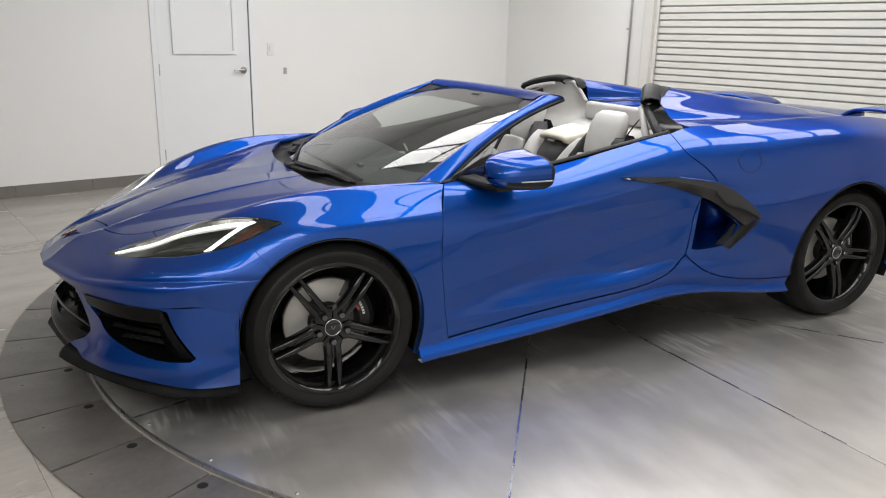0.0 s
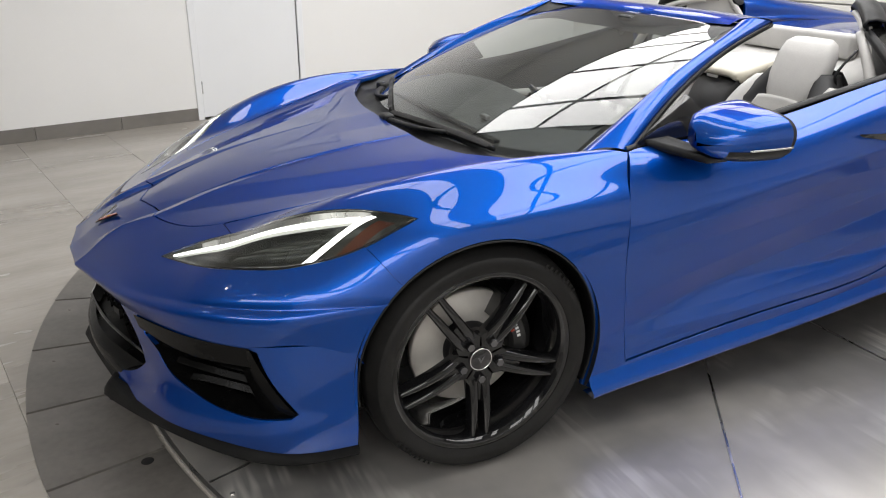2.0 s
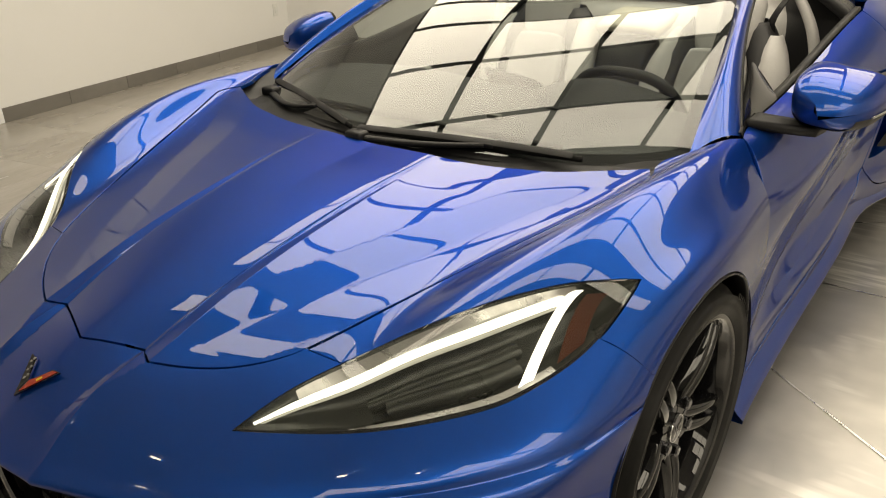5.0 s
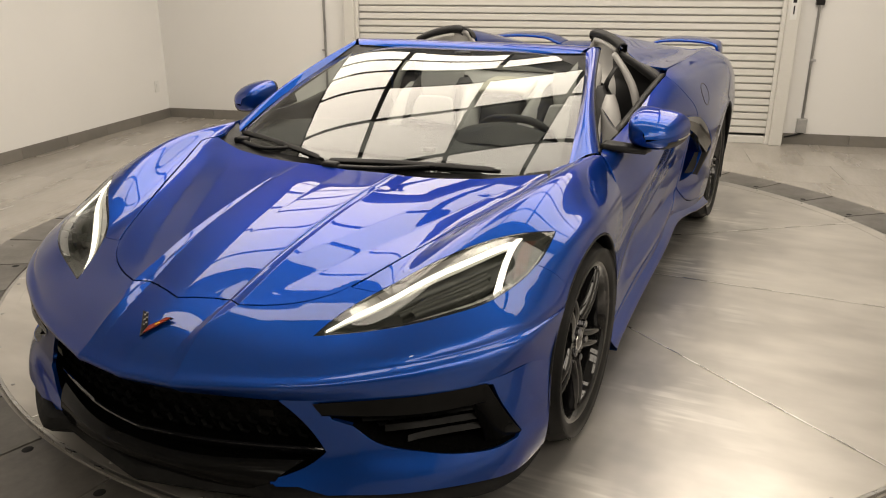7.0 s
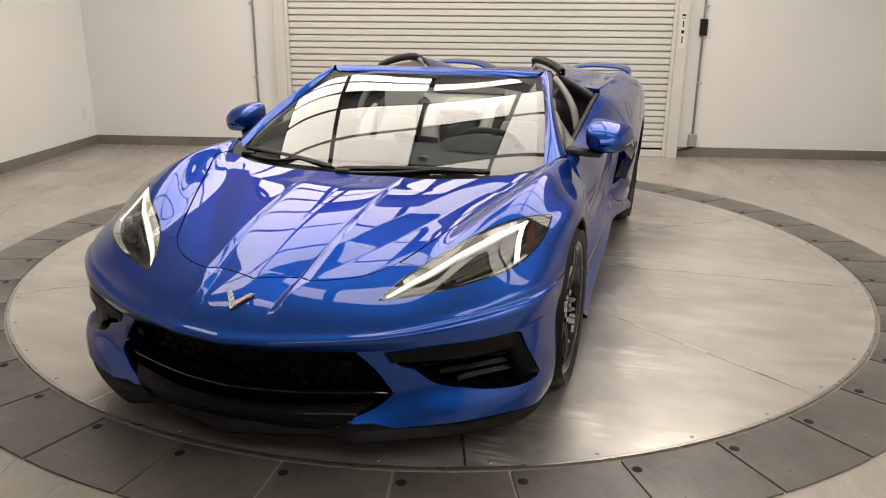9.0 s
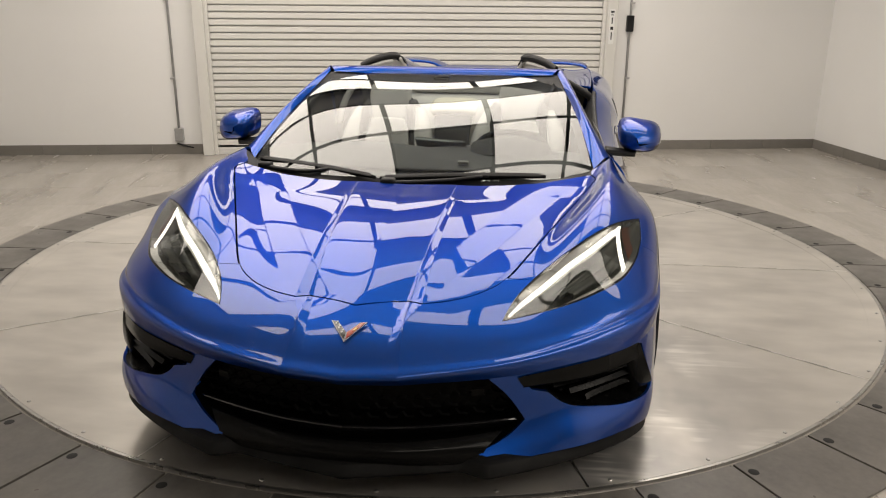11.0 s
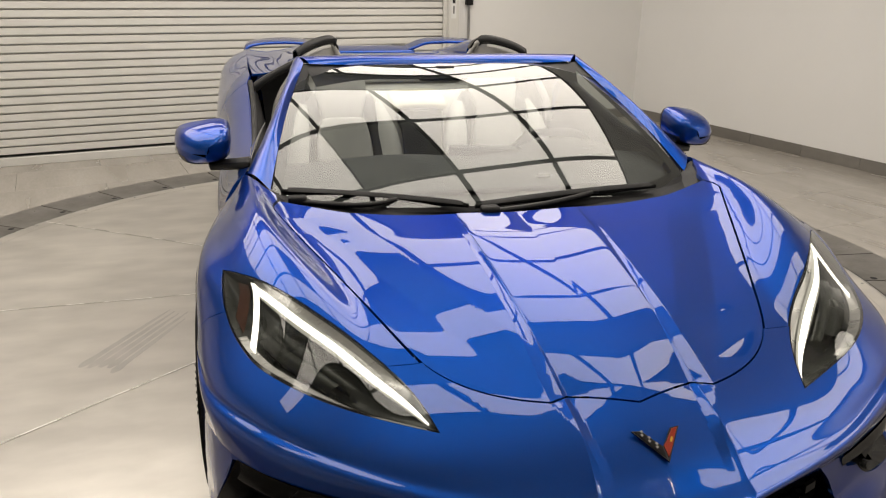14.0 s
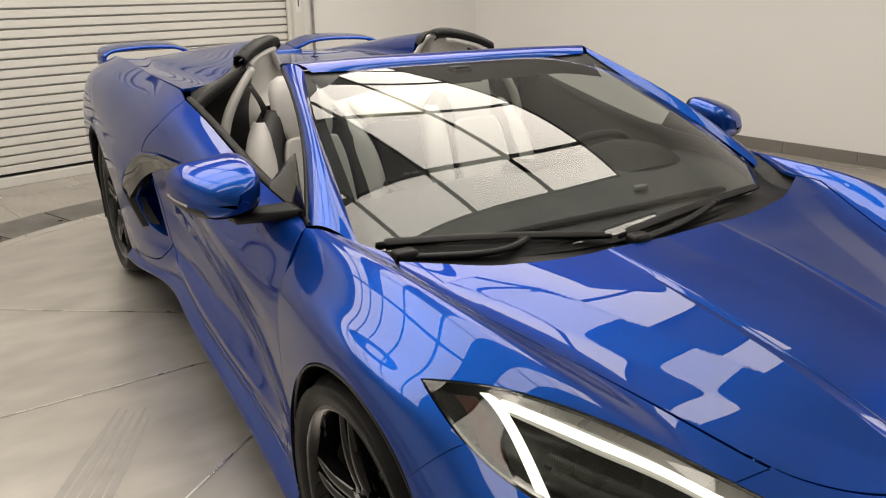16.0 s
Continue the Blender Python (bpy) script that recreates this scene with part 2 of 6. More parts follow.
class Sheet:
    """A smooth master surface through a net of rails, of which panels are cut out."""

    def __init__(self, *rails, crease=(), relief=None):
        self.net, self.relief = np.array(rails, float), relief
        if crease:          # a shallow groove between the second and third station of each rail
            a, b = self.net[:, 1], self.net[:, 2]
            inward = np.array([-0.5, 0.6, 0.2]) / 0.806
            self.net = np.insert(self.net, 2, a * 0.66 + b * 0.34 + inward * np.array(crease)[:, None], axis=1)
            # an even station within the long last span
            p, a, b = self.net[:, -3], self.net[:, -2], self.net[:, -1]
            s1 = np.linalg.norm(a - p, axis=1)[:, None]
            s2 = s1 + np.linalg.norm(b - a, axis=1)[:, None]
            s = (s1 + s2) / 2
            mid = p * ((s - s1) * (s - s2) / (s1 * s2)) + a * (s * (s - s2) / (s1 * (s1 - s2))) + b * (s * (s - s1) / (s2 * (s2 - s1)))
            self.net = np.insert(self.net, -1, mid * 0.4 + (a + b) * 0.3, axis=1)
        self.k, self.m = self.net.shape[:2]
        u, v = np.meshgrid(np.linspace(0, self.m - 1, 30 * self.m), np.linspace(0, self.k - 1, 30 * self.k))
        self.seed_uv = np.stack([u.ravel(), v.ravel()], 1)
        self.seed = self.at(self.seed_uv)
        self.sign = 1.0
        out = self.seed - np.array([0, 0, 0.35]) - np.array([0, 1, 0]) * np.clip(self.seed[:, 1:2], -0.3, 3.0)
        self.sign = 1.0 if ((self.normal(self.seed_uv) * out).sum(1) > 0).mean() > 0.5 else -1.0

    def at(self, uv):
        uv = np.asarray(uv, float)
        p = np.einsum("ni,nj,jic->nc", weights(self.m, uv[:, 0]), weights(self.k, uv[:, 1]), self.net)
        if self.relief:
            p += self.relief(p)
        return p

    def find(self, pts, scale=(1, 1, 1)):
        """The (u, v) nearest to each point; scale weighs the axes."""
        pts, s = np.asarray(pts, float), np.array(scale, float)
        uv = np.empty((len(pts), 2))
        for i, p in enumerate(pts):
            uv[i] = self.seed_uv[np.argmin((((self.seed - p) * s) ** 2).sum(1))]
        lim = (self.m - 1, self.k - 1)
        for _ in range(5):
            p0 = self.at(uv)
            h = 1e-3
            du = (self.at(uv + (h, 0)) - self.at(uv - (h, 0))) / (2 * h) * s
            dv = (self.at(uv + (0, h)) - self.at(uv - (0, h))) / (2 * h) * s
            r = (pts - p0) * s
            for i in range(len(pts)):
                j = np.stack([du[i], dv[i]], 1)
                step = np.linalg.lstsq(j, r[i], rcond=None)[0]
                uv[i] = np.clip(uv[i] + np.clip(step, -0.2, 0.2), 0, lim)
        return uv

    def normal(self, uv):
        h = 1e-3
        n = np.cross(self.at(uv + (h, 0)) - self.at(uv - (h, 0)), self.at(uv + (0, h)) - self.at(uv - (0, h)))
        n /= np.maximum(np.linalg.norm(n, axis=1), 1e-12)[:, None]
        return n * self.sign

    def cut(self, outline, holes=(), fine=(12, 10), scale=(1, 1, 1), lift=0.0, rim=0.0):
        """Vertices and faces of the piece within an outline of 3D points, less holes. rim: how far its edge bends inwards."""
        loops = [self.find(o, scale) for o in (outline, *holes)]
        allp = [np.vstack(loops)]
        edges, base = [], 0
        for l in loops:
            n = len(l)
            edges += [(base + i, base + (i + 1) % n) for i in range(n)]
            base += n
        g = np.stack(np.meshgrid(np.arange(0, self.m - 1 + 1e-6, 1 / fine[0]), np.arange(0, self.k - 1 + 1e-6, 1 / fine[1])), -1).reshape(-1, 2)
        ok = inside(loops[0], g)
        for l in loops[1:]:
            ok &= ~inside(l, g)
        g = g[ok]
        edge = allp[0] * fine
        far = np.array([(((edge - q * fine) ** 2).sum(1)).min() > 0.16 for q in g]) if len(g) else np.zeros(0, bool)
        allp.append(g[far] if len(g) else g)
        uv = np.vstack(allp)
        from_2d = geometry_cdt([Vector(p) for p in uv * fine], edges)
        uv2 = np.array([tuple(p) for p in from_2d[0]]) / fine
        tris = np.array(from_2d[2])
        mid = uv2[tris].mean(1)
        ok = inside(loops[0], mid)
        for l in loops[1:]:
            ok &= ~inside(l, mid)
        tris = tris[ok]
        used = np.unique(tris)
        back = -np.ones(len(uv2), int)
        back[used] = np.arange(len(used))
        tris, uv2 = back[tris], uv2[used]
        p, n = self.at(uv2), self.normal(uv2)
        t0 = p[tris]
        fn = np.cross(t0[:, 1] - t0[:, 0], t0[:, 2] - t0[:, 0])
        flip = (fn * n[tris[:, 0]]).sum(1) < 0
        tris[flip] = tris[flip][:, ::-1]
        p = p + n * lift
        return p, tris, n


def geometry_cdt(verts, edges):
    from mathutils.geometry import delaunay_2d_cdt
    return delaunay_2d_cdt(verts, edges, [], 0, 1e-6)


def skin(name, pieces, mat, parent, label="", depth=0.009, flip=False, whole=False):
    """Cut pieces as one shaded shell with the surface's own normals, and a rim turned inwards all round."""
    vs, fs, ns, base = [], [], [], 0

    def add(p, f, n):
        nonlocal base
        vs.append(p), ns.append(n)
        fs.extend(tuple(int(i) + base for i in q) for q in f)
        base += len(p)

    for p, t, n in pieces:
        p, n, t = np.array(p), np.array(n), np.array(t)
        if whole:
            mid = np.abs(p[:, 0]) < 2e-3
            p[mid, 0], n[mid, 0] = 0, 0
            n /= np.linalg.norm(n, axis=1)[:, None]
        count = {}
        for a, b, c in t:
            for e in ((a, b), (b, c), (c, a)):
                key = (min(e), max(e))
                count[key] = None if key in count else e
        rim = [e for e in count.values() if e is not None and not (whole and abs(p[e[0], 0]) < 1e-6 and abs(p[e[1], 0]) < 1e-6)]
        ids = sorted({i for e in rim for i in e})
        at = {i: k for k, i in enumerate(ids)}
        out = np.zeros((len(ids), 3))
        for a, b in rim:
            side = np.cross(p[b] - p[a], n[a])
            out[at[a]] += side
            out[at[b]] += side
        out /= np.maximum(np.linalg.norm(out, axis=1), 1e-9)[:, None]
        m = len(ids)
        soft = n[ids] * 0.7 + out * 0.72
        soft /= np.linalg.norm(soft, axis=1)[:, None]
        rp = np.vstack([p[ids], p[ids] + out * 0.0010 - n[ids] * 0.0016, p[ids] + out * 0.0010 - n[ids] * depth])
        rn = np.vstack([soft, out, out])
        rf = []
        for a, b in rim:
            i, j = at[a], at[b]
            rf += [(j, i, m + i, m + j), (m + j, m + i, 2 * m + i, 2 * m + j)]
        for s in ((-1,) if flip else (1, -1) if whole else (1,)):
            k = np.array([s, 1, 1])
            add(p * k, t if s > 0 else t[:, ::-1], n * k)
            add(rp * k, rf if s > 0 else [q[::-1] for q in rf], rn * k)
    v, nn = np.vstack(vs), np.vstack(ns)
    me = bpy.data.meshes.new(name)
    me.from_pydata([tuple(map(float, q)) for q in v], [], fs)
    me.materials.append(mat)
    me.polygons.foreach_set("use_smooth", [True] * len(me.polygons))
    me.update()
    me.normals_split_custom_set_from_vertices([tuple(map(float, q)) for q in nn])
    ob = new(name, me)
    ob.parent = parent
    if label:
        ob["label"] = label
    return ob


def mirrored(vf):
    v, f = np.array(vf[0], float), [tuple(reversed(tuple(q))) for q in vf[1]]
    return v * (-1, 1, 1), f


def both(vf):
    """A half and its mirror image as one, welded along x = 0."""
    v, f = np.array(vf[0], float), [tuple(q) for q in vf[1]]
    v[np.abs(v[:, 0]) < 2e-3, 0] = 0
    n = len(v)
    seam = np.abs(v[:, 0]) < 1e-9
    idx = np.where(seam, np.arange(n), np.arange(n) + n)
    return np.vstack([v, v * (-1, 1, 1)]), f + [tuple(int(idx[i]) for i in reversed(q)) for q in f]


def grid(rows, closed=False):
    """Vertices and quads of a net of points, rows of equal length."""
    r = np.array(rows, float)
    a, b = r.shape[:2]
    f = []
    for i in range(a - 1):
        for j in range(b if closed else b - 1):
            k = (j + 1) % b
            f.append((i * b + j, i * b + k, (i + 1) * b + k, (i + 1) * b + j))
    return r.reshape(-1, 3), f


def loft(rails, n=24, m=16):
    """A smooth sheet through curves, each given by a few points."""
    r = np.array([curve(p, n) for p in rails])
    w = weights(len(rails), np.linspace(0, len(rails) - 1, m))
    return grid(np.einsum("mk,knc->mnc", w, r))


def tube(points, radius, n=10, samples=None, flat=(1, 1), close=True):
    """A tube along a curve; flat squeezes its section (side, up)."""
    p = curve(points, samples or max(2, 6 * len(points)))
    t = np.gradient(p, axis=0)
    t /= np.linalg.norm(t, axis=1)[:, None]
    up = np.array([0, 0, 1.0])
    rows = []
    rad = np.broadcast_to(np.interp(np.linspace(0, 1, len(p)), np.linspace(0, 1, len(np.atleast_1d(radius))), np.atleast_1d(radius)), (len(p),))
    for q, d, r in zip(p, t, rad):
        s = np.cross(d, up)
        if np.linalg.norm(s) < 1e-3:
            s = np.cross(d, (1, 0, 0))
        s /= np.linalg.norm(s)
        w = np.cross(s, d)
        rows.append([q + r * (flat[0] * math.cos(a) * s + flat[1] * math.sin(a) * w) for a in np.linspace(0, 2 * math.pi, n, endpoint=False)])
    v, f = grid(rows, True)
    if close:
        f = f + [tuple(range(n))[::-1], tuple(range(len(v) - n, len(v)))]
    return v, f


def joint(*pieces):
    """Several pairs of vertices and faces as one pair."""
    vs, fs, b = [], [], 0
    for v, f in pieces:
        vs.append(np.array(v, float))
        fs += [tuple(int(i) + b for i in q) for q in f]
        b += len(v)
    return np.vstack(vs), fs


def prism(outline, depth):
    """A flat outline in 3D pushed along a vector: vertices and faces."""
    o, d = np.array(outline, float), np.array(depth, float)
    n = len(o)
    return np.vstack([o, o + d]), [tuple(range(n))[::-1], tuple(range(n, 2 * n))] + [(i, (i + 1) % n, n + (i + 1) % n, n + i) for i in range(n)]

# ---------- the room ----------
TURN = 13.16                      # the room stands askew to the car
RM = pose(0, 0, 0, 0, 0, TURN)
U0, U1, V0, V1, TOP = -3.966, 4.755, -6.6, 5.12, 3.22
FLOOR = -0.012
DISC = (-0.10, 1.54)              # centre of the turntable
DISC_R, RING_R = 2.41, 2.74

M_WALL = mottled("white_wall_paint", (0.76, 0.755, 0.74), (0.81, 0.805, 0.79), 0.55, 0, 0.7, 140, 0.06, rough_span=0.05)
M_CEIL = mottled("white_ceiling_paint", (0.68, 0.68, 0.66), (0.74, 0.74, 0.72), 0.8, 0, 1.0, 60, 0.05)
M_DOOR = mottled("white_door_paint", (0.76, 0.77, 0.78), (0.80, 0.81, 0.82), 0.4, 0, 1.5, 120, 0.04)
M_SLAT = mottled("cream_enamelled_steel", (0.61, 0.60, 0.565), (0.68, 0.67, 0.635), 0.38, 0, 1.2, 50, 0.05)
M_GALV = mottled("galvanised_steel", (0.36, 0.36, 0.36), (0.50, 0.50, 0.50), 0.42, 0.7, 14, 120, 0.05)
M_PLASTIC = mottled("white_plastic", (0.70, 0.70, 0.68), (0.76, 0.76, 0.74), 0.35, 0, 9, 200, 0.02)
M_JOINT = mottled("grey_grout", (0.20, 0.185, 0.165), (0.26, 0.245, 0.22), 0.9, 0, 10, 200, 0.1)


def stone_tile(name, dark, light, rough):
    m = material(name, light, rough)
    v = coords(m, (0.6, 2.6, 1))
    info = m.node_tree.nodes.new("ShaderNodeObjectInfo")
    add = m.node_tree.nodes.new("ShaderNodeVectorMath")
    add.operation = "MULTIPLY_ADD"
    link(m, info.outputs["Random"], add.inputs[0])
    add.inputs[1].default_value = (31, 17, 5)
    link(m, v, add.inputs[2])
    big = noise_tex(m, add.outputs[0], 1.6, 4, 0.52)
    fine = noise_tex(m, add.outputs[0], 22, 2)
    c = ramp(m, big, [(0.28, dark), (0.72, light)])
    c = mixed(m, 0.22, c, ramp(m, fine, [(0.3, dark), (0.7, light)]))
    shade = ramp(m, info.outputs["Random"], [(0.0, 0.93), (1.0, 1.05)])
    link(m, mixed(m, 1.0, c, shade, "MULTIPLY"), bsdf(m).inputs["Base Color"])
    link(m, ramp(m, big, [(0.3, rough + 0.08), (0.7, rough - 0.05)]), bsdf(m).inputs["Roughness"])
    bump(m, fine, 0.05, 0.001)
    return m


M_TILE = stone_tile("stone_look_tile", (0.262, 0.242, 0.214), (0.410, 0.383, 0.347), 0.22)
M_BASE = stone_tile("dark_stone_skirting", (0.15, 0.14, 0.125), (0.22, 0.205, 0.185), 0.4)


def plate_metal():
    """Worn aluminium deck: soft haze, the parked car's dark reflection painted in beside it, pale ribbed scuffs in that
    band.
    """
    m = material("worn_deck_metal", (0.4, 0.4, 0.4), 0.31, 0.68)
    v = coords(m)
    haze = noise_tex(m, v, 1.1, 3, 0.5)
    cloud = noise_tex(m, coords(m, (1, 2.2, 1), 0.5), 3.0, 3, 0.5)
    c = ramp(m, haze, [(0.33, (0.45, 0.428, 0.397)), (0.66, (0.70, 0.668, 0.62))])
    c = mixed(m, 0.45, c, ramp(m, cloud, [(0.32, (0.44, 0.42, 0.39)), (0.70, (0.74, 0.706, 0.655))]))
    sep = m.node_tree.nodes.new("ShaderNodeSeparateXYZ")
    link(m, v, sep.inputs[0])
    half = m.node_tree.nodes.new("ShaderNodeMath")
    half.operation = "MULTIPLY"
    half.inputs[1].default_value = 0.5
    link(m, sep.outputs["X"], half.inputs[0])
    car_side = ramp(m, half.outputs[0], [(0.20, 0.0), (0.40, 1.0), (0.58, 0.75), (0.80, 0.0)])
    # darker blue-grey beside the car: its reflection put into the base colour
    car_reflection = ramp(m, noise_tex(m, coords(m, (1.6, 0.9, 1), 0.2), 2.0, 3, 0.5), [(0.36, 0.15), (0.60, 0.70)])
    c = mixed(m, mixed(m, 1.0, car_side, car_reflection, "MULTIPLY"), c, (0.19, 0.192, 0.203))
    ridge = ramp(m, noise_tex(m, coords(m, (4, 34, 1), 0.3), 1.0, 1), [(0.40, 0.1), (0.62, 1.0)])
    spot = ramp(m, noise_tex(m, v, 3.4, 2, 0.5), [(0.52, 0.0), (0.64, 0.9)])
    mark = mixed(m, 1.0, mixed(m, 1.0, car_side, ridge, "MULTIPLY"), spot, "MULTIPLY")
    c = mixed(m, mark, c, (0.84, 0.815, 0.77))
    link(m, c, bsdf(m).inputs["Base Color"])
    return m


M_DECK = plate_metal()
M_RUBBERFILM = mottled("rubber_film_on_metal", (0.35, 0.333, 0.315), (0.46, 0.44, 0.412), 0.42, 0.5, 9, 140, 0.05)
M_RING = mottled("dark_rubbed_steel_plate", (0.058, 0.054, 0.049), (0.155, 0.144, 0.131), 0.36, 0.0, 3.2, 40, 0.14)


def room_box(name, u0, u1, v0, v1, z0, z1, mat, label, category, bevel=0.0, kind="structure"):
    ob = part(name, box(u1 - u0, v1 - v0, z1 - z0, ((u0 + u1) / 2, (v0 + v1) / 2, (z0 + z1) / 2), bevel), mat, None, smooth=False)
    ob.matrix_basis = RM
    return tagged(ob, label, category, kind=kind)


T = 0.2
# roller opening, side door opening
RO0, RO1, ROZ = -1.717, 2.281, 3.1
DO0, DO1, DOZ = 0.815, 1.712, 2.06

room_box("floor", U0 - T, U1 + T, V0 - T, V1 + 1.2, -0.3, FLOOR - 0.008, M_JOINT, "dark grout bed under the stone floor tiles", "floor")
wall = thing("wall_north", "white painted wall around the roller shutter", "wall", kind="structure", at=RM)
part("panel", box(RO0 - U0, T, TOP + 0.3, ((U0 + RO0) / 2, V1 + T / 2, TOP / 2)), M_WALL, wall, smooth=False)
part("panel", box(U1 - RO1, T, TOP + 0.3, ((U1 + RO1) / 2, V1 + T / 2, TOP / 2)), M_WALL, wall, smooth=False)
part("panel", box(RO1 - RO0, T, TOP - ROZ + 0.15, ((RO0 + RO1) / 2, V1 + T / 2, (TOP + ROZ + 0.15) / 2)), M_WALL, wall, smooth=False)
wall = thing("wall_west", "white painted wall with a hinged door", "wall", kind="structure", at=RM)
part("panel", box(T, DO0 - V0, TOP + 0.3, (U0 - T / 2, (V0 + DO0) / 2, TOP / 2)), M_WALL, wall, smooth=False)
part("panel", box(T, V1 + T - DO1, TOP + 0.3, (U0 - T / 2, (V1 + T + DO1) / 2, TOP / 2)), M_WALL, wall, smooth=False)
part("panel", box(T, DO1 - DO0, TOP - DOZ + 0.15, (U0 - T / 2, (DO0 + DO1) / 2, (TOP + DOZ + 0.15) / 2)), M_WALL, wall, smooth=False)
room_box("wall_east", U1, U1 + T, V0, V1 + T, -0.15, TOP + 0.15, M_WALL, "plain white painted wall", "wall")
# never in view; kept dark so the nose and grille have little to reflect
room_box("wall_south", U0 - T, U1 + T, V0 - T, V0, -0.15, TOP + 0.15, M_DARKWALL, "unseen dark grey painted wall at the front of the room", "wall")
room_box("ceiling", U0 - T, U1 + T, V0 - T, V1 + T, TOP + 0.15, TOP + 0.3, M_CEIL, "white painted ceiling over the light panels", "ceiling")

# luminous ceiling: diffuser panels in dark frames
PU0, CELL_U, PZ = -2.35, 1.03, 3.2
# rows of panels from the front of the room to the shutter: start, length, which columns have a panel, sideways shift
# first three rows are unseen fill, added to brighten the car's front and side
ROWS = [(-4.70, 1.1, "011111", 0.75), (-3.40, 1.1, "000111", 0.75), (-2.20, 1.1, "000011", 0.75), (-0.20, 0.40, "11111", 0), (0.72, 0.58, "11111", 0), (1.30, 0.95, "11011", 0), (2.25, 0.87, "11111", 0), (3.12, 0.62, "10001", 0), (3.74, 0.52, "11111", 0), (4.26, 0.52, "11001", 0)]


def light_panel(cv):
    t = thing("ceiling_light", "white diffuser light panel in a dark frame; front three rows added unseen", "ceiling light", "ceiling light grid")
    w, d = CELL_U / 2 - 0.028, cv / 2 - 0.028
    part("diffuser", ([(-w, -d, -0.012), (-w, d, -0.012), (w, d, -0.012), (w, -d, -0.012)], [(0, 1, 2, 3)]), M_LAMPS, t, smooth=False)
    for dx, dy, sx, sy in ((0, 0.5, 1, 0), (0, -0.5, 1, 0), (0.5, 0, 0, 1), (-0.5, 0, 0, 1)):
        part("frame", box(CELL_U * sx + (0.028 if sy else -0.056), cv * sy + (0.028 if sx else 0), 0.05, (dx * (CELL_U - 0.03), dy * (cv - 0.03), 0)), M_BLACK, t, smooth=False)
    part("backing", box(CELL_U - 0.06, cv - 0.06, 0.065, (0, 0, 0.0275)), M_GALV, t, smooth=False)
    for dx in (-0.4, 0.4):
        part("hanger", tube([(dx, 0, 0.05), (dx, 0, TOP + 0.15 - PZ)], 0.004, 6, 2), M_GALV, t)
    return t


made_panels = {}
for v0, cv, row, shift in ROWS:
    for i, on in enumerate(row):
        if on == "1":
            m = RM @ pose(PU0 + shift + CELL_U * (i + 0.5), v0 + cv / 2, PZ)
            if cv in made_panels:
                copy_thing(made_panels[cv], m)
            else:
                made_panels[cv] = light_panel(cv)
                made_panels[cv].matrix_basis = m

# roller shutter
shutter = thing("roller_shutter", "closed cream enamelled steel roller shutter", "roller shutter", kind="structure", at=RM)
PITCH = 0.0657
prof = [(-0.006, -0.001), (0.0125, 0.0005), (0.0150, 0.004), (0.0150, 0.016), (0.0135, 0.042), (0.0125, 0.0585), (0.0100, 0.0615), (-0.008, 0.0625), (-0.014, 0.0635), (-0.014, 0.0760)]
rows = [[(RO0 - 0.02, -y, z * PITCH / 0.0762), (RO1 + 0.02, -y, z * PITCH / 0.0762)] for y, z in prof]
slat_mesh = mesh_of("slat", *grid(rows), M_SLAT, False)
slat_mesh.flip_normals()
for i in range(int(ROZ / PITCH)):
    part("slat", slat_mesh, None, shutter).location = (0, V1 - 0.035, 0.0809 + i * PITCH)
part("bottom_bar", box(RO1 - RO0, 0.05, 0.07, ((RO0 + RO1) / 2, V1 - 0.035, 0.022), 0.006), M_SLAT, shutter, smooth=False)
for side, (a, b) in enumerate(((RO0 - 0.107, RO0), (RO1, RO1 + 0.107))):
    post = room_box("jamb", a, b, V1 - 0.13, V1 + 0.06, FLOOR, ROZ + 0.1, M_SLAT, "cream painted steel guide post of the shutter", "door jamb", 0.006)
    inner = b if side == 0 else a
    lip = room_box("guide_rail", inner - (0.0 if side == 0 else 0.035), inner + (0.035 if side == 0 else 0.0), V1 - 0.085, V1 - 0.065, FLOOR, ROZ, M_SLAT, "cream steel guide rail beside the shutter slats", "guide rail", 0.003)

# hinged door in the west wall
door = thing("door_1", "closed white painted steel door with a lever handle", "door", kind="structure", at=RM)
leaf = part("leaf", box(0.045, DO1 - DO0 - 0.012, DOZ - 0.012, (U0 - 0.03, (DO0 + DO1) / 2, DOZ / 2 - 0.003), 0.002), M_DOOR, door, smooth=False)
GV0, GV1, GZ0, GZ1 = DO0 + 0.14, DO1 - 0.14, 1.17, 1.92
for v0, v1, z0, z1 in ((GV0, GV1, GZ0, GZ0 + 0.035), (GV0, GV1, GZ1 - 0.035, GZ1), (GV0, GV0 + 0.035, GZ0 + 0.035, GZ1 - 0.035), (GV1 - 0.035, GV1, GZ0 + 0.035, GZ1 - 0.035)):
    part("window_bead", box(0.02, v1 - v0, z1 - z0, (U0 + 0.001, (v0 + v1) / 2, (z0 + z1) / 2), 0.004), M_DOOR, door, smooth=False)
part("window_film", box(0.006, GV1 - GV0 - 0.072, GZ1 - GZ0 - 0.072, (U0 - 0.004, (GV0 + GV1) / 2, (GZ0 + GZ1) / 2)), M_DOOR, door, "white film behind the door's window", smooth=False)
for z in (0.25, 1.03, 1.85):
    part("hinge", joint(tube([(U0 + 0.004, DO0 + 0.004, z - 0.05), (U0 + 0.004, DO0 + 0.004, z + 0.05)], 0.008)), M_GALV, door)
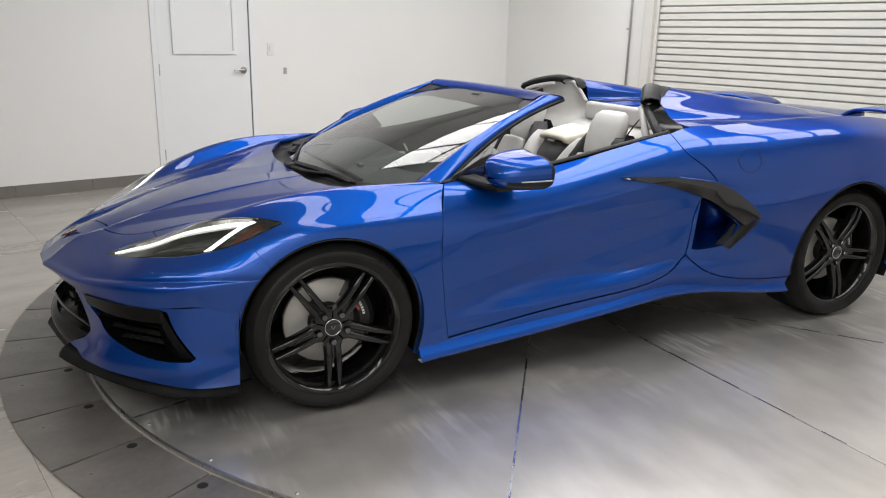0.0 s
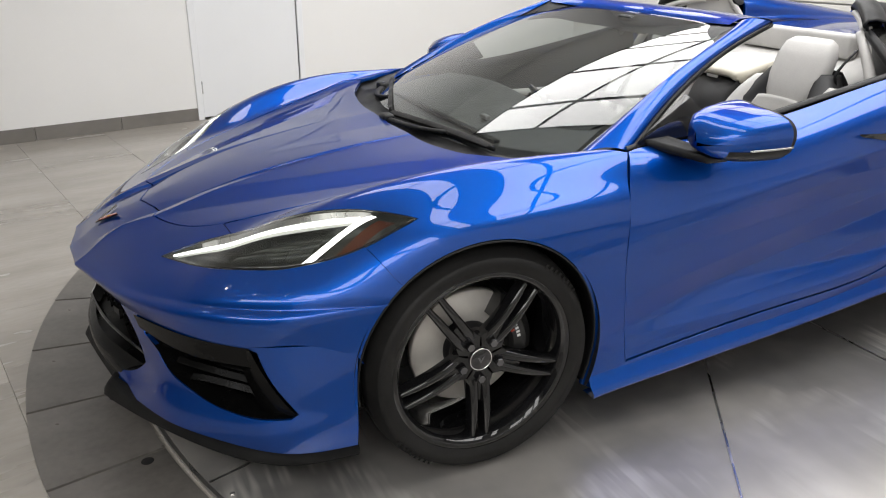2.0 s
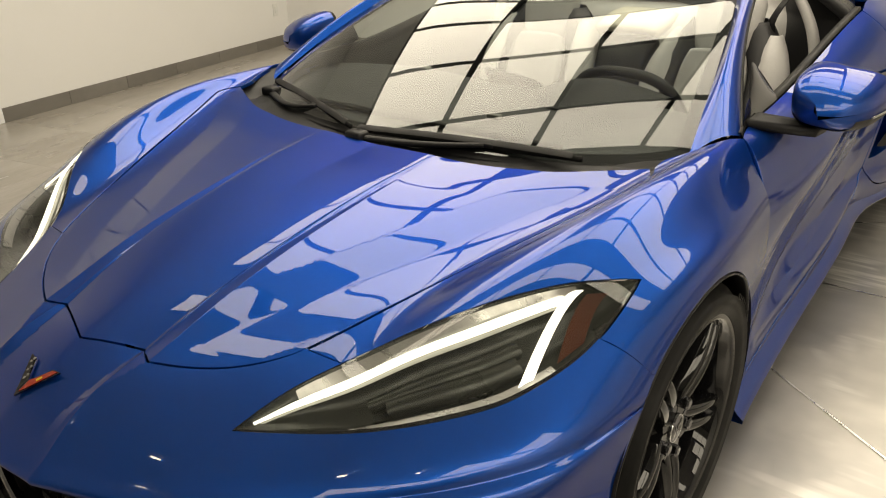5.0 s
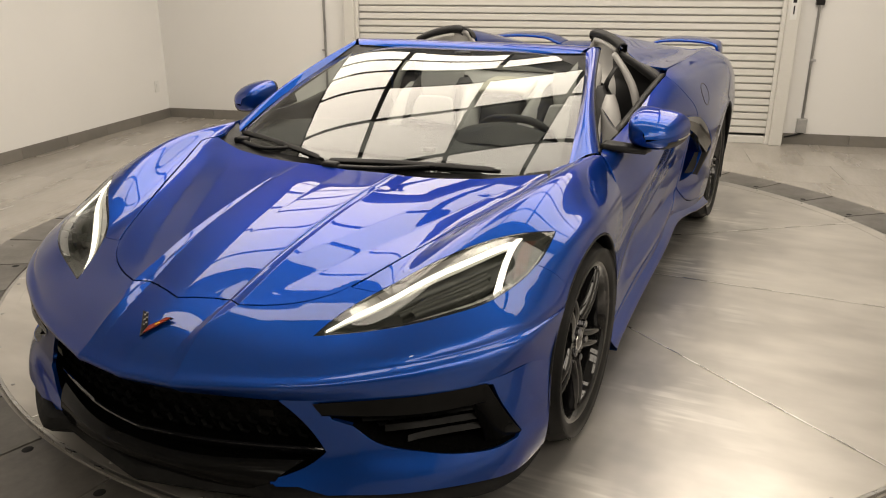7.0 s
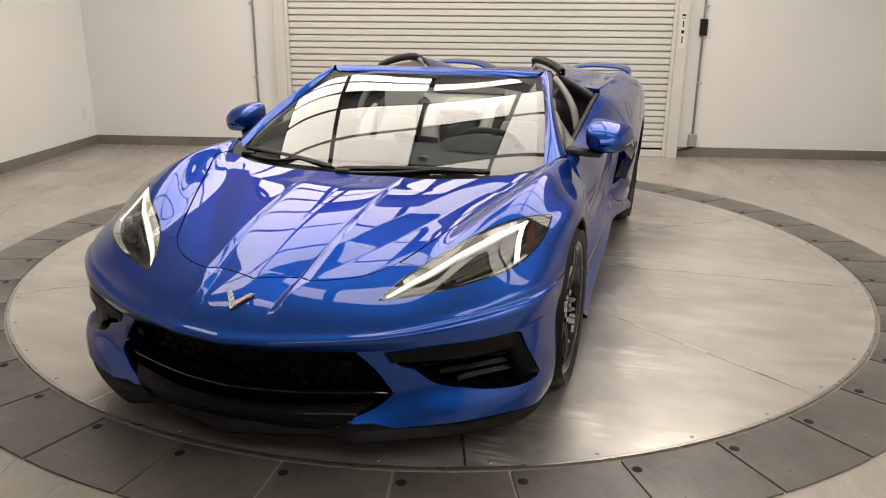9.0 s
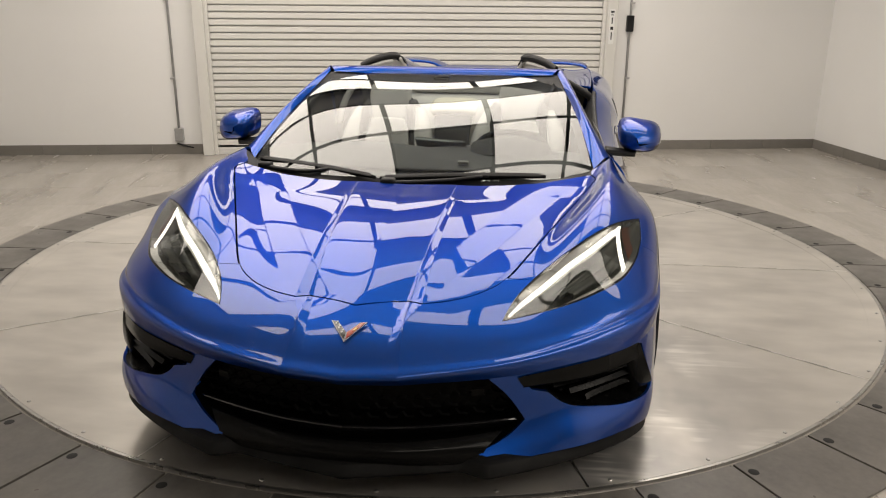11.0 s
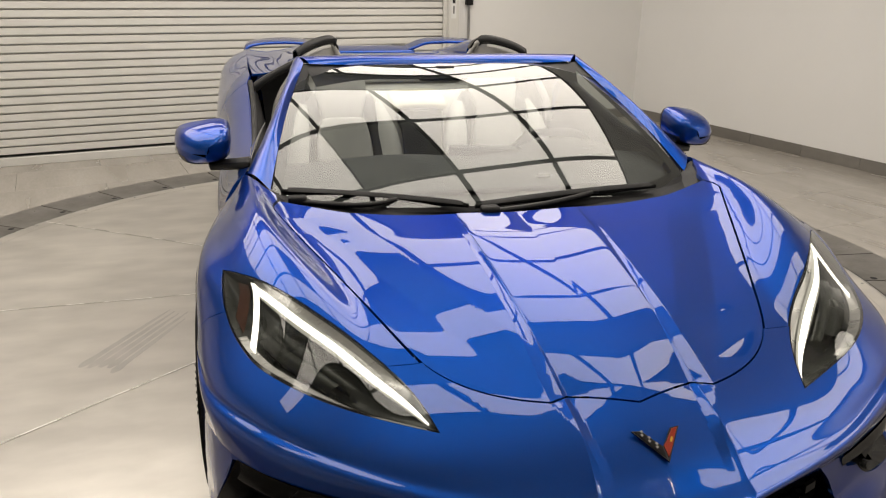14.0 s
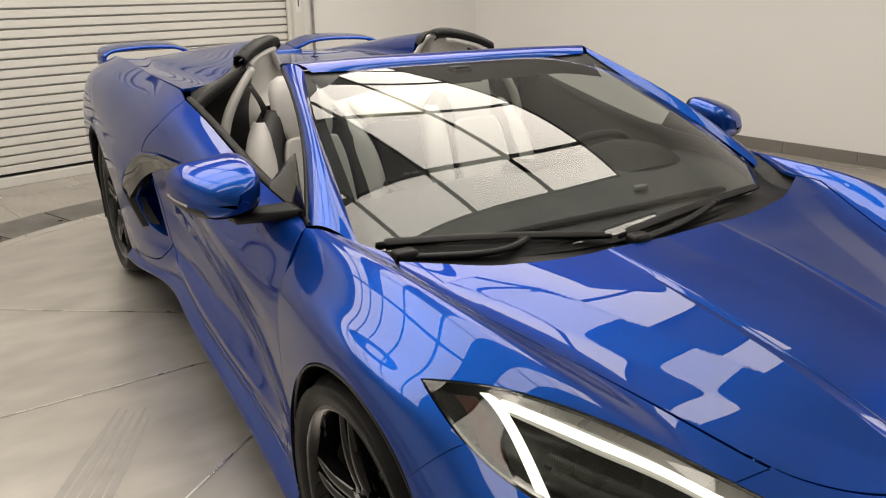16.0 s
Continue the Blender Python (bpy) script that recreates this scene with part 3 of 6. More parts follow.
handle = part("lever_handle", joint(lathe([(0.0, 0.0), (0.032, 0.0), (0.034, 0.006), (0.030, 0.012), (0.012, 0.016), (0.011, 0.05), (0.0, 0.052)], 28), ), M_STEEL, door, "satin steel lever handle")
handle.location = (U0 - 0.008, DO1 - 0.075, 1.02)
part("lever", tube([(0.045, 0.006, 0.002), (0.05, -0.03, 0.004), (0.05, -0.075, 0.002), (0.046, -0.115, -0.004)], [0.010, 0.010, 0.009, 0.007], 12, flat=(1, 1)), M_STEEL, handle)
for v0, v1, z0, z1 in ((DO0 - 0.05, DO0, FLOOR, DOZ + 0.05), (DO1, DO1 + 0.05, FLOOR, DOZ + 0.05), (DO0, DO1, DOZ, DOZ + 0.05)):
    room_box("door_frame", U0 - 0.12, U0 + 0.012, v0, v1, z0, z1, M_DOOR, "white painted steel door frame", "door frame", 0.003)

# fittings on the walls
def wall_plate(name, label, u, v, z, facing, w, h, mat, toggle=True):
    """facing: 0 on the west wall, 1 on the north wall."""
    at = RM @ pose(u, v, z, 0, 0, 0 if facing == 0 else -90)
    t = thing(name, label, "wall fitting", at=at)
    part("plate", box(0.008, w, h, (0.004, 0, 0), 0.003), mat, t, smooth=False)
    if toggle:
        part("rocker", box(0.008, w * 0.42, h * 0.5, (0.010, 0, 0), 0.002), mat, t, smooth=False)
    return t


wall_plate("light_switch", "white rocker light switch on the white wall", U0, 1.93, 1.22, 0, 0.075, 0.12, M_PLASTIC)
wall_plate("small_sensor", "small grey steel plate on the white wall", U0, 2.08, 1.012, 0, 0.035, 0.06, M_GALV, False)
wall_plate("power_outlet", "white power outlet low on the wall", U0, 4.92, 0.345, 0, 0.075, 0.12, M_PLASTIC)


def conduit(u, boxes, flip):
    t = thing("cable_conduit", "grey steel cable conduit with junction boxes beside the shutter", "conduit", "conduits beside the shutter", at=RM)
    part("pipe", tube([(u, V1 - 0.022, 0.2), (u, V1 - 0.022, TOP)], 0.012, 10, 2), M_GALV, t)
    for z, w, h, mat in boxes:
        part("junction_box", box(w, 0.05, h, (u, V1 - 0.025, z), 0.006), mat, t, smooth=False)
    for z in (0.75, 1.5, 2.6):
        part("strap", box(0.05, 0.012, 0.02, (u + flip * 0.012, V1 - 0.03, z), 0.003), M_GALV, t, smooth=False)
    part("lead", tube([(u + flip * 0.03, V1 - 0.02, 0.10), (u - flip * 0.05, V1 - 0.03, 0.075), (u - flip * 0.14, V1 - 0.06, 0.06)], 0.008, 8), M_BLACK, t)
    return t


conduit(2.555, ((0.165, 0.085, 0.13, M_GALV), (1.30, 0.07, 0.16, M_BLACK)), 1)
conduit(-2.07, ((0.19, 0.085, 0.13, M_GALV),), -1)

# small round downlights over the front of the room
def downlight():
    t = thing("downlight", "small round white ceiling downlight, lit", "downlight", "front downlights")
    v, f = lathe([(0.050, 0.012), (0.074, 0.006), (0.080, -0.004), (0.078, 0.05), (0.04, 0.05)], 28, "z")
    part("trim_ring", (v, f), M_PLASTIC, t)
    v, f = lathe([(0.0, 0.016), (0.050, 0.016)], 12, "z")
    part("lens", (v, [q[::-1] for q in f]), M_SPOT, t)
    part("stem", tube([(0, 0, 0.03), (0, 0, TOP + 0.15 - PZ)], 0.02, 10, 2), M_PLASTIC, t)
    return t


M_SPOT = glow("downlight_glow", (1.0, 0.97, 0.92), 30.0)
first_spot = None
for v0 in (-2.55,):
    for u in (-1.9, -0.6, 0.7, 2.0, 3.3):
        m = RM @ pose(u, v0, PZ)
        if first_spot is None:
            first_spot = downlight()
            first_spot.matrix_basis = m
        else:
            copy_thing(first_spot, m)

# turntable: ten metal plates, bright joints, a ring of dark plates with bolts
def sector(r0, r1, a0, a1, n, z0, z1):
    v, f = [], []
    for i in range(n + 1):
        a = a0 + (a1 - a0) * i / n
        for r, z in ((r0, z1), (r1, z1), (r1, z0), (r0, z0)):
            v.append((r * math.cos(a), r * math.sin(a), z))
    for i in range(n):
        for q in range(4):
            f.append((i * 4 + q, i * 4 + (q + 1) % 4, i * 4 + 4 + (q + 1) % 4, i * 4 + 4 + q))
    f += [(3, 2, 1, 0), (4 * n, 4 * n + 1, 4 * n + 2, 4 * n + 3)]
    return v, [tuple(reversed(q)) for q in f]


table = thing("turntable", "round metal vehicle turntable of ten worn plates", "turntable", kind="structure", at=pose(DISC[0], DISC[1], 0, 0, 0, 2.0))
for i in range(10):
    a0, a1 = radians(36 * i), radians(36 * (i + 1))
    gap = 0.0007
    part("deck_plate", sector(0.02, DISC_R - 0.012, a0 + gap, a1 - gap, 24, -0.02, 0.0), M_DECK, table, smooth=False)
part("edge_band", sector(DISC_R - 0.085, DISC_R - 0.0125, 0, 2 * math.pi - 1e-4, 240, -0.01, 0.0012), M_DECK, table, "flat metal band along the deck's edge", smooth=False)
part("rim", sector(DISC_R - 0.011, DISC_R, 0, 2 * math.pi - 1e-4, 240, -0.03, 0.001), M_STEEL, table, "bright steel rim", smooth=False)
part("underside", sector(0.0, DISC_R, 0, 2 * math.pi - 1e-4, 120, -0.04, -0.0045), M_STEEL, table, smooth=False)
strip_mesh = mesh_of("joint_strip", *(lambda v: (v, [(0, 1, 2, 3)]))([(0.03, -0.0036, 0.0022), (DISC_R - 0.014, -0.0036, 0.0022), (DISC_R - 0.014, 0.0036, 0.0022), (0.03, 0.0036, 0.0022)]), M_STRIP, False)
for i in range(10):
    part("joint_strip", strip_mesh, None, table).rotation_euler = (0, 0, radians(36 * i))
stud = lathe([(0.0075, 0.0), (0.0075, 0.003), (0.005, 0.005), (0.0, 0.005)], 10, "z")
stud_mesh = mesh_of("stud", stud[0], stud[1], M_STEEL)
for i in range(40):
    a = radians(9 * i + 2)
    part("stud", stud_mesh, None, table).location = ((DISC_R - 0.035) * math.cos(a), (DISC_R - 0.035) * math.sin(a), 0.0)


def tyre_mark(start, end, width, seed):
    """Ribbed rubber film left by a tyre: five ragged lanes that thin out towards the end."""
    rnd = random.Random(seed)
    a, b = Vector(start), Vector(end)
    u = (b - a).normalized()
    w = Vector((-u.y, u.x))
    v, f = [], []
    n = 36
    for lane in range(5):
        s0, s1 = rnd.uniform(-0.03, 0.05), rnd.uniform(0.86, 1.0)
        mid = (lane - 2) * width / 5
        base = len(v)
        for i in range(n + 1):
            s = s0 + (s1 - s0) * i / n
            q = i / n
            half = width / 10 * (1.02 - 0.30 * min(1.0, max(0.0, (q - 0.08) / 0.12)) - 0.55 * q ** 3)
            half *= min(1.0, 0.35 + q * 12)
            p = a + (b - a) * s + w * (mid * (1 - 0.18 * q))
            for e in (-1, 1):
                k = p + w * e * (half + rnd.uniform(-0.0012, 0.0012))
                v.append((k.x, k.y, 0.0007))
        f += [(base + 2 * i, base + 2 * i + 2, base + 2 * i + 3, base + 2 * i + 1) for i in range(n)]
    back = (pose(DISC[0], DISC[1], 0, 0, 0, 2.0)).inverted()
    v = [tuple(back @ Vector(p)) for p in v]
    return v, [tuple(reversed(q)) for q in f]


part("tyre_mark", tyre_mark((-1.435, 0.80), (-1.155, 1.315), 0.185, 4), M_RUBBERFILM, table, "ribbed grey tyre scuff", smooth=False)
ring = thing("turntable_surround", "ring of dark steel plates around the turntable", "turntable surround", kind="structure", at=pose(DISC[0], DISC[1], 0, 0, 0, 5.4))
ring_plate = mesh_of("ring_plate", *sector(DISC_R + 0.014, RING_R, radians(0.13), radians(8.87), 6, -0.04, -0.004), M_RING, False)
lift_hole = lathe([(0.0, 0.0015), (0.012, 0.0015), (0.016, 0.0004), (0.018, 0.0)], 14, "z")
hole_mesh = mesh_of("lifting_eye", lift_hole[0], lift_hole[1], M_DARK)
for i in range(40):
    p = part("ring_plate", ring_plate, None, ring)
    p.rotation_euler = (0, 0, radians(9 * i))
    e = part("lifting_eye", hole_mesh, None, ring)
    a = radians(9 * i + 0.75)
    e.location = ((DISC_R + 0.075) * math.cos(a), (DISC_R + 0.075) * math.sin(a), -0.0035)
part("bed", sector(DISC_R - 0.03, RING_R + 0.004, 0, 2 * math.pi - 1e-4, 160, -0.07, -0.017), M_DARK, ring, smooth=False)

# ---------- the car: master surfaces ----------
def bonnet_relief(p):
    """Two sharp ridges with a channel on their inner side, and a fold that runs from each ridge's foot to the windscreen's corner."""
    x, y = np.abs(p[:, 0]), p[:, 1]
    depth = np.interp(y, (-.93, -.84, -.72, -.60, -.40, -.05), (0, .008, .018, .012, .006, 0))
    foot = np.interp(y, (-.93, -.84, -.716, -.40, -.05), (.118, .128, .145, .176, .209))
    crest = np.interp(y, (-.93, -.84, -.738, -.02), (.140, .152, .194, .213))
    channel = np.where(x < foot, (x / foot) ** 1.4, np.clip((crest - x) / np.maximum(crest - foot, .004), 0, 1))
    fold_x = np.interp(y, (-.80, -.74, -.505, -.25, -.05, .09), (.16, .194, .340, .470, .560, .645))
    fold = np.interp(y, (-.76, -.66, -.35, .0, .09), (0, .0045, .0075, .0045, 0))
    away = np.sqrt((x - fold_x) ** 2 + .006 ** 2) - .006
    rise = -depth * channel - fold * np.clip(1 - away / .11, 0, 1)
    return np.stack([0 * x, 0 * x, rise], 1)


def flank_relief(p):
    """Creases of the door: a shoulder line, a valley under it that deepens towards the intake, and a ledge above the sill."""
    y, z = p[:, 1], p[:, 2]
    out = 0 * y
    for line, width, height in ((((.30, .585), (.744, .634), (1.304, .694), (1.70, .715)), .070, .0065),
                                (((.40, .315), (.893, .403), (1.478, .526), (1.72, .590)), .080, -.0095),
                                (((.40, .285), (.90, .298), (1.499, .350), (1.72, .392)), .034, .0070)):
        ys, zs = zip(*line)
        away = np.sqrt((z - np.interp(y, ys, zs)) ** 2 + .003 ** 2) - .003
        out += height * np.clip(1 - away / width, 0, 1) * np.interp(y, (.32, .75, 1.60, 1.76), (0, 1, 1, 0))
    return np.stack([out, 0 * y, 0 * y], 1)


# rails run from the lip of the nose back to the windscreen and the doors
FRONT = Sheet(
    [(0, -.960, .430), (0, -.993, .464), (0, -.904, .530), (0, -.765, .594), (0, -.46, .690), (0, -.15, .747), (0, .08, .770)],
    [(.15, -.945, .432), (.15, -.977, .468), (.15, -.885, .538), (.150, -.752, .602), (.162, -.46, .693), (.175, -.15, .750), (.185, .08, .776)],
    [(.20, -.935, .434), (.20, -.964, .470), (.19, -.877, .535), (.188, -.746, .599), (.195, -.46, .686), (.205, -.15, .745), (.215, .082, .774)],
    [(.42, -.865, .435), (.43, -.878, .478), (.436, -.81, .525), (.436, -.71, .575), (.438, -.47, .664), (.44, -.15, .736), (.44, .10, .781)],
    [(.60, -.785, .445), (.612, -.785, .495), (.60, -.73, .538), (.575, -.62, .603), (.57, -.39, .692), (.655, -.10, .754), (.718, .255, .814)],
    [(.735, -.705, .455), (.752, -.690, .515), (.74, -.64, .562), (.70, -.51, .652), (.72, -.28, .760), (.77, 0, .822), (.812, .53, .829)],
    [(.855, -.585, .460), (.873, -.560, .530), (.862, -.50, .585), (.842, -.36, .660), (.867, -.175, .732), (.885, .05, .760), (.860, .53, .762)],
    [(.912, -.46, .465), (.926, -.430, .540), (.922, -.37, .580), (.924, -.27, .630), (.937, -.12, .692), (.942, .08, .703), (.902, .53, .685)],
    [(.938, -.33, .40), (.946, -.245, .54), (.950, -.21, .56), (.955, -.16, .555), (.960, -.05, .575), (.957, .13, .560), (.915, .53, .530)], crease=(0, 0, 0, .003, .007, .009, .009, .008, .004), relief=bonnet_relief)
SIDE = Sheet(
    [(0.802, .20, .838), (.80, .48, .832), (.79, .9, .85), (.79, 1.35, .93), (.79, 1.70, 1.003), (.80, 2.1, 1.02), (.80, 2.72, 1.04), (.77, 3.2, 1.005), (.72, 3.5, .96)],
    [(0.862, .20, .80), (.855, .48, .79), (.87, .9, .80), (.875, 1.35, .86), (.885, 1.70, .93), (.91, 2.1, .94), (.935, 2.72, .96), (.90, 3.2, .925), (.82, 3.5, .89)],
    [(0.931, .20, .70), (.905, .48, .69), (.915, .9, .72), (.905, 1.35, .775), (.93, 1.70, .82), (.965, 2.1, .81), (.975, 2.72, .83), (.95, 3.2, .80), (.86, 3.5, .77)],
    [(0.946, .20, .605), (.917, .48, .625), (.9205, .9, .678), (.9040, 1.35, .735), (.924, 1.70, .742), (.978, 2.1, .715), (.982, 2.72, .755), (.960, 3.2, .725), (.867, 3.5, .695)],
    [(0.951, .20, .55), (.92, .48, .55), (.90, .9, .57), (.885, 1.35, .60), (.915, 1.70, .62), (.985, 2.1, .63), (.985, 2.72, .68), (.965, 3.2, .65), (.87, 3.5, .62)],
    [(0.951, .20, .40), (.915, .48, .40), (.875, .9, .42), (.87, 1.35, .42), (.89, 1.7, .44), (.965, 2.1, .44), (.97, 2.72, .5), (.955, 3.2, .5), (.85, 3.5, .48)],
    [(0.950, .20, .335), (.912, .48, .305), (.8785, .9, .362), (.873, 1.35, .378), (.893, 1.7, .388), (.959, 2.1, .372), (.963, 2.72, .40), (.948, 3.2, .415), (.841, 3.5, .405)],
    [(0.941, .20, .26), (.912, .48, .25), (.905, .9, .285), (.905, 1.35, .32), (.90, 1.7, .33), (.95, 2.1, .30), (.955, 2.72, .3), (.94, 3.2, .33), (.83, 3.5, .33)],
    [(0.936, .20, .16), (.92, .48, .165), (.905, .9, .195), (.90, 1.35, .24), (.88, 1.7, .262), (.935, 2.1, .22), (.94, 2.72, .2), (.92, 3.2, .24), (.8, 3.5, .25)], relief=flank_relief)
DECK = Sheet(
    [(0, 1.66, .985), (0, 1.78, 1.005), (0, 2.3, 1.030), (0, 2.8, 1.01), (0, 3.30, .965)],
    [(.295, 1.66, 1.000), (.297, 1.78, 1.014), (.305, 2.3, 1.030), (.32, 2.8, 1.011), (.30, 3.30, .965)],
    [(.334, 1.66, 1.103), (.339, 1.78, 1.098), (.355, 2.3, 1.070), (.385, 2.8, 1.026), (.37, 3.30, .967)],
    [(.372, 1.66, 1.168), (.376, 1.78, 1.166), (.400, 2.3, 1.110), (.45, 2.8, 1.045), (.45, 3.30, .972)],
    [(.430, 1.66, 1.170), (.435, 1.78, 1.169), (.465, 2.3, 1.112), (.52, 2.8, 1.047), (.52, 3.30, .975)],
    [(.485, 1.66, 1.133), (.490, 1.78, 1.130), (.525, 2.3, 1.086), (.567, 2.8, 1.040), (.56, 3.30, .976)],
    [(.545, 1.66, 1.095), (.550, 1.78, 1.092), (.585, 2.3, 1.060), (.615, 2.8, 1.033), (.60, 3.30, .978)],
    [(.605, 1.66, 1.056), (.610, 1.78, 1.053), (.640, 2.3, 1.035), (.660, 2.8, 1.026), (.64, 3.30, .979)],
    [(.655, 1.66, 1.024), (.660, 1.78, 1.020), (.69, 2.3, 1.014), (.70, 2.8, 1.020), (.67, 3.30, .980)],
    [(.765, 1.66, 1.004), (.78, 1.78, 1.008), (.80, 2.3, 1.022), (.81, 2.8, 1.032), (.77, 3.30, .985)])
LOW = Sheet(
    [(0, -.955, .428), (.20, -.930, .432), (.42, -.860, .433), (.60, -.780, .443), (.735, -.700, .453), (.853, -.582, .458), (.910, -.46, .463), (.936, -.335, .45)],
    [(0, -.945, .35), (.20, -.920, .35), (.43, -.850, .345), (.61, -.780, .345), (.745, -.702, .345), (.865, -.587, .345), (.918, -.462, .345), (.940, -.351, .34)],
    [(0, -.948, .295), (.20, -.926, .295), (.465, -.838, .295), (.63, -.783, .290), (.755, -.706, .288), (.872, -.587, .288), (.920, -.463, .285), (.940, -.352, .28)],
    [(0, -.952, .25), (.20, -.934, .25), (.47, -.850, .248), (.636, -.804, .243), (.765, -.724, .238), (.882, -.597, .238), (.926, -.468, .236), (.940, -.352, .235)],
    [(0, -.968, .205), (.20, -.950, .205), (.40, -.900, .20), (.63, -.820, .195), (.768, -.728, .185), (.882, -.592, .18), (.922, -.467, .175), (.932, -.353, .17)],
    [(0, -.968, .165), (.20, -.955, .165), (.41, -.925, .165), (.63, -.828, .16), (.768, -.732, .15), (.877, -.587, .145), (.912, -.462, .14), (.920, -.353, .135)])

# ---------- body panels cut from the master surfaces ----------
car = thing("sports_car", "blue metallic convertible sports car, roof folded, parked on the turntable", "car")
GAP = 0.0030


def inset(loop, d=GAP):
    """The outline drawn in by d towards its own middle, edge by edge."""
    p = np.array(loop, float)
    nxt, prv = np.roll(p, -1, 0), np.roll(p, 1, 0)
    t = nxt - prv
    t /= np.maximum(np.linalg.norm(t, axis=1), 1e-9)[:, None]
    area = sum(np.cross(a, b) for a, b in zip(p - p.mean(0), nxt - p.mean(0)))
    n = area / np.linalg.norm(area)
    return p + np.cross(n, t) * d


def panel(name, sheet, outline, holes=(), mat=None, label="", fine=(14, 12), lift=0.0, gap=GAP, thick=0.012, pair=True, extra=()):
    """A panel on the near side and its mirror image on the other, or one across both."""
    pieces = [sheet.cut(inset(outline, gap) if gap else outline, holes, fine, lift=lift), *extra]
    mat = mat or M_PAINT
    if pair:
        return [skin(name, pieces, mat, car, label, thick, flip) for flip in (False, True)]
    return [skin(name, pieces, mat, car, label, thick, whole=True)]


def arc(y0, z0, r, a0, a1, x, n=28):
    return [(x, y0 + r * math.cos(radians(a)), z0 + r * math.sin(radians(a))) for a in np.linspace(a0, a1, n)]


# seams
hood_front = [(0, -.765, .594), (.05, -.748, .597), (.10, -.731, .597), (.143, -.717, .594), (.150, -.717, .595), (.172, -.729, .598), (.192, -.738, .600)]
hood_side = curve([(.192, -.738, .600), (.258, -.711, .601), (.337, -.667, .607), (.402, -.611, .620), (.449, -.540, .640), (.509, -.401, .679), (.591, -.203, .726), (.680, .010, .768), (.731, .130, .793)], 48)
k_branch = int(np.argmin(((hood_side - (.430, -.578, .629)) ** 2).sum(1)))
hood_rear = np.vstack([curve([(.731, .130, .793), (.729, .168, .799), (.712, .205, .804)], 8), curve([(.712, .205, .804), (.655, .175, .799), (.55, .125, .789), (.44, .102, .781), (.2, .084, .774), (0, .080, .770)], 26)[1:]])
lamp_top = curve([(.434, -.745, .560), (.475, -.631, .604), (.560, -.505, .655), (.655, -.415, .705), (.750, -.310, .738), (.812, -.235, .742), (.871, -.162, .734)], 30)
lamp_low = curve([(.871, -.162, .734), (.869, -.260, .692), (.854, -.352, .657), (.820, -.446, .632), (.775, -.520, .616), (.675, -.617, .596), (.552, -.684, .571), (.434, -.745, .560)], 34)
k_lamp = int(np.argmin(((lamp_top - (.499, -.548, .633)) ** 2).sum(1)))
k_seam = int(np.argmin(((lamp_low - (.858, -.308, .678)) ** 2).sum(1)))
ARCH_F, ARCH_R = (0.0, .325, .354), (2.722, .345, .383)
arch_seam_deg = 130.0
lip = curve([(0, -.960, .430), (.15, -.945, .432), (.20, -.935, .434), (.42, -.865, .435), (.60, -.785, .445), (.735, -.705, .455), (.855, -.585, .460), (.912, -.46, .465), (.938, -.345, .420)], 60)
lip = lip[lip[:, 1] < -.335]

# bonnet, with its front corner notches
panel("bonnet", FRONT, poly(hood_front, hood_side, hood_rear, curve([(0, .080, .770), (0, -.15, .740), (0, -.46, .682), (0, -.765, .594)], 40)), pair=False, gap=0, fine=(44, 40))
# upper bumper skin
arch_f = arc(*ARCH_F, arch_seam_deg, 172, .945)
panel("front_bumper", FRONT, poly(lip, arch_f[::-1], curve([(.938, -.235, .60), tuple(lamp_low[k_seam])], 8), lamp_low[k_seam:], lamp_top[:k_lamp + 1],
                                  curve([tuple(lamp_top[k_lamp]), tuple(hood_side[k_branch])], 5), hood_side[:k_branch + 1][::-1] - (0, .006, 0), np.array(hood_front)[::-1] - (0, .006, 0),
                                  curve([(0, -.771, .592), (0, -.904, .530), (0, -.992, .466), (0, -.960, .430)], 24)), pair=False, gap=0, fine=(24, 22))
# wings over the front wheels
door_front = curve([(.815, .490, .822), (.868, .462, .760), (.905, .448, .690), (.921, .440, .600), (.924, .442, .505), (.916, .461, .355), (.914, .480, .205)], 40)
k_cut = int(np.argmin(np.abs(door_front[:, 2] - .575)))
arch_top = arc(*ARCH_F, arch_seam_deg, 42, .95)
fender_up = poly(hood_side[k_branch:] + (.005, .001, 0), curve([(.735, .140, .794), (.733, .172, .800), (.717, .215, .808)], 6), curve([(.718, .250, .814), (.755, .345, .831), (.79, .415, .836), (.815, .490, .822)], 14), door_front[:k_cut + 1],
                 curve([tuple(door_front[k_cut]), arch_top[-1]], 8), arch_top[::-1], curve([(.938, -.2370, .60), tuple(lamp_low[k_seam])], 8),
                 lamp_low[:k_seam + 1][::-1], lamp_top[k_lamp:][::-1], curve([tuple(lamp_top[k_lamp]), tuple(hood_side[k_branch])], 5))
fender_low = poly(door_front[k_cut:], curve([(.914, .480, .205), (.920, .40, .168)], 4), curve([(.920, .40, .168), (.925, .352, .160)], 3), arc(*ARCH_F, -24, 42, .945, 14), curve([arch_top[-1], tuple(door_front[k_cut])], 8))
low_cut = SIDE.cut(fender_low, (), (30, 14))
panel("front_fender", FRONT, fender_up, extra=(low_cut,))

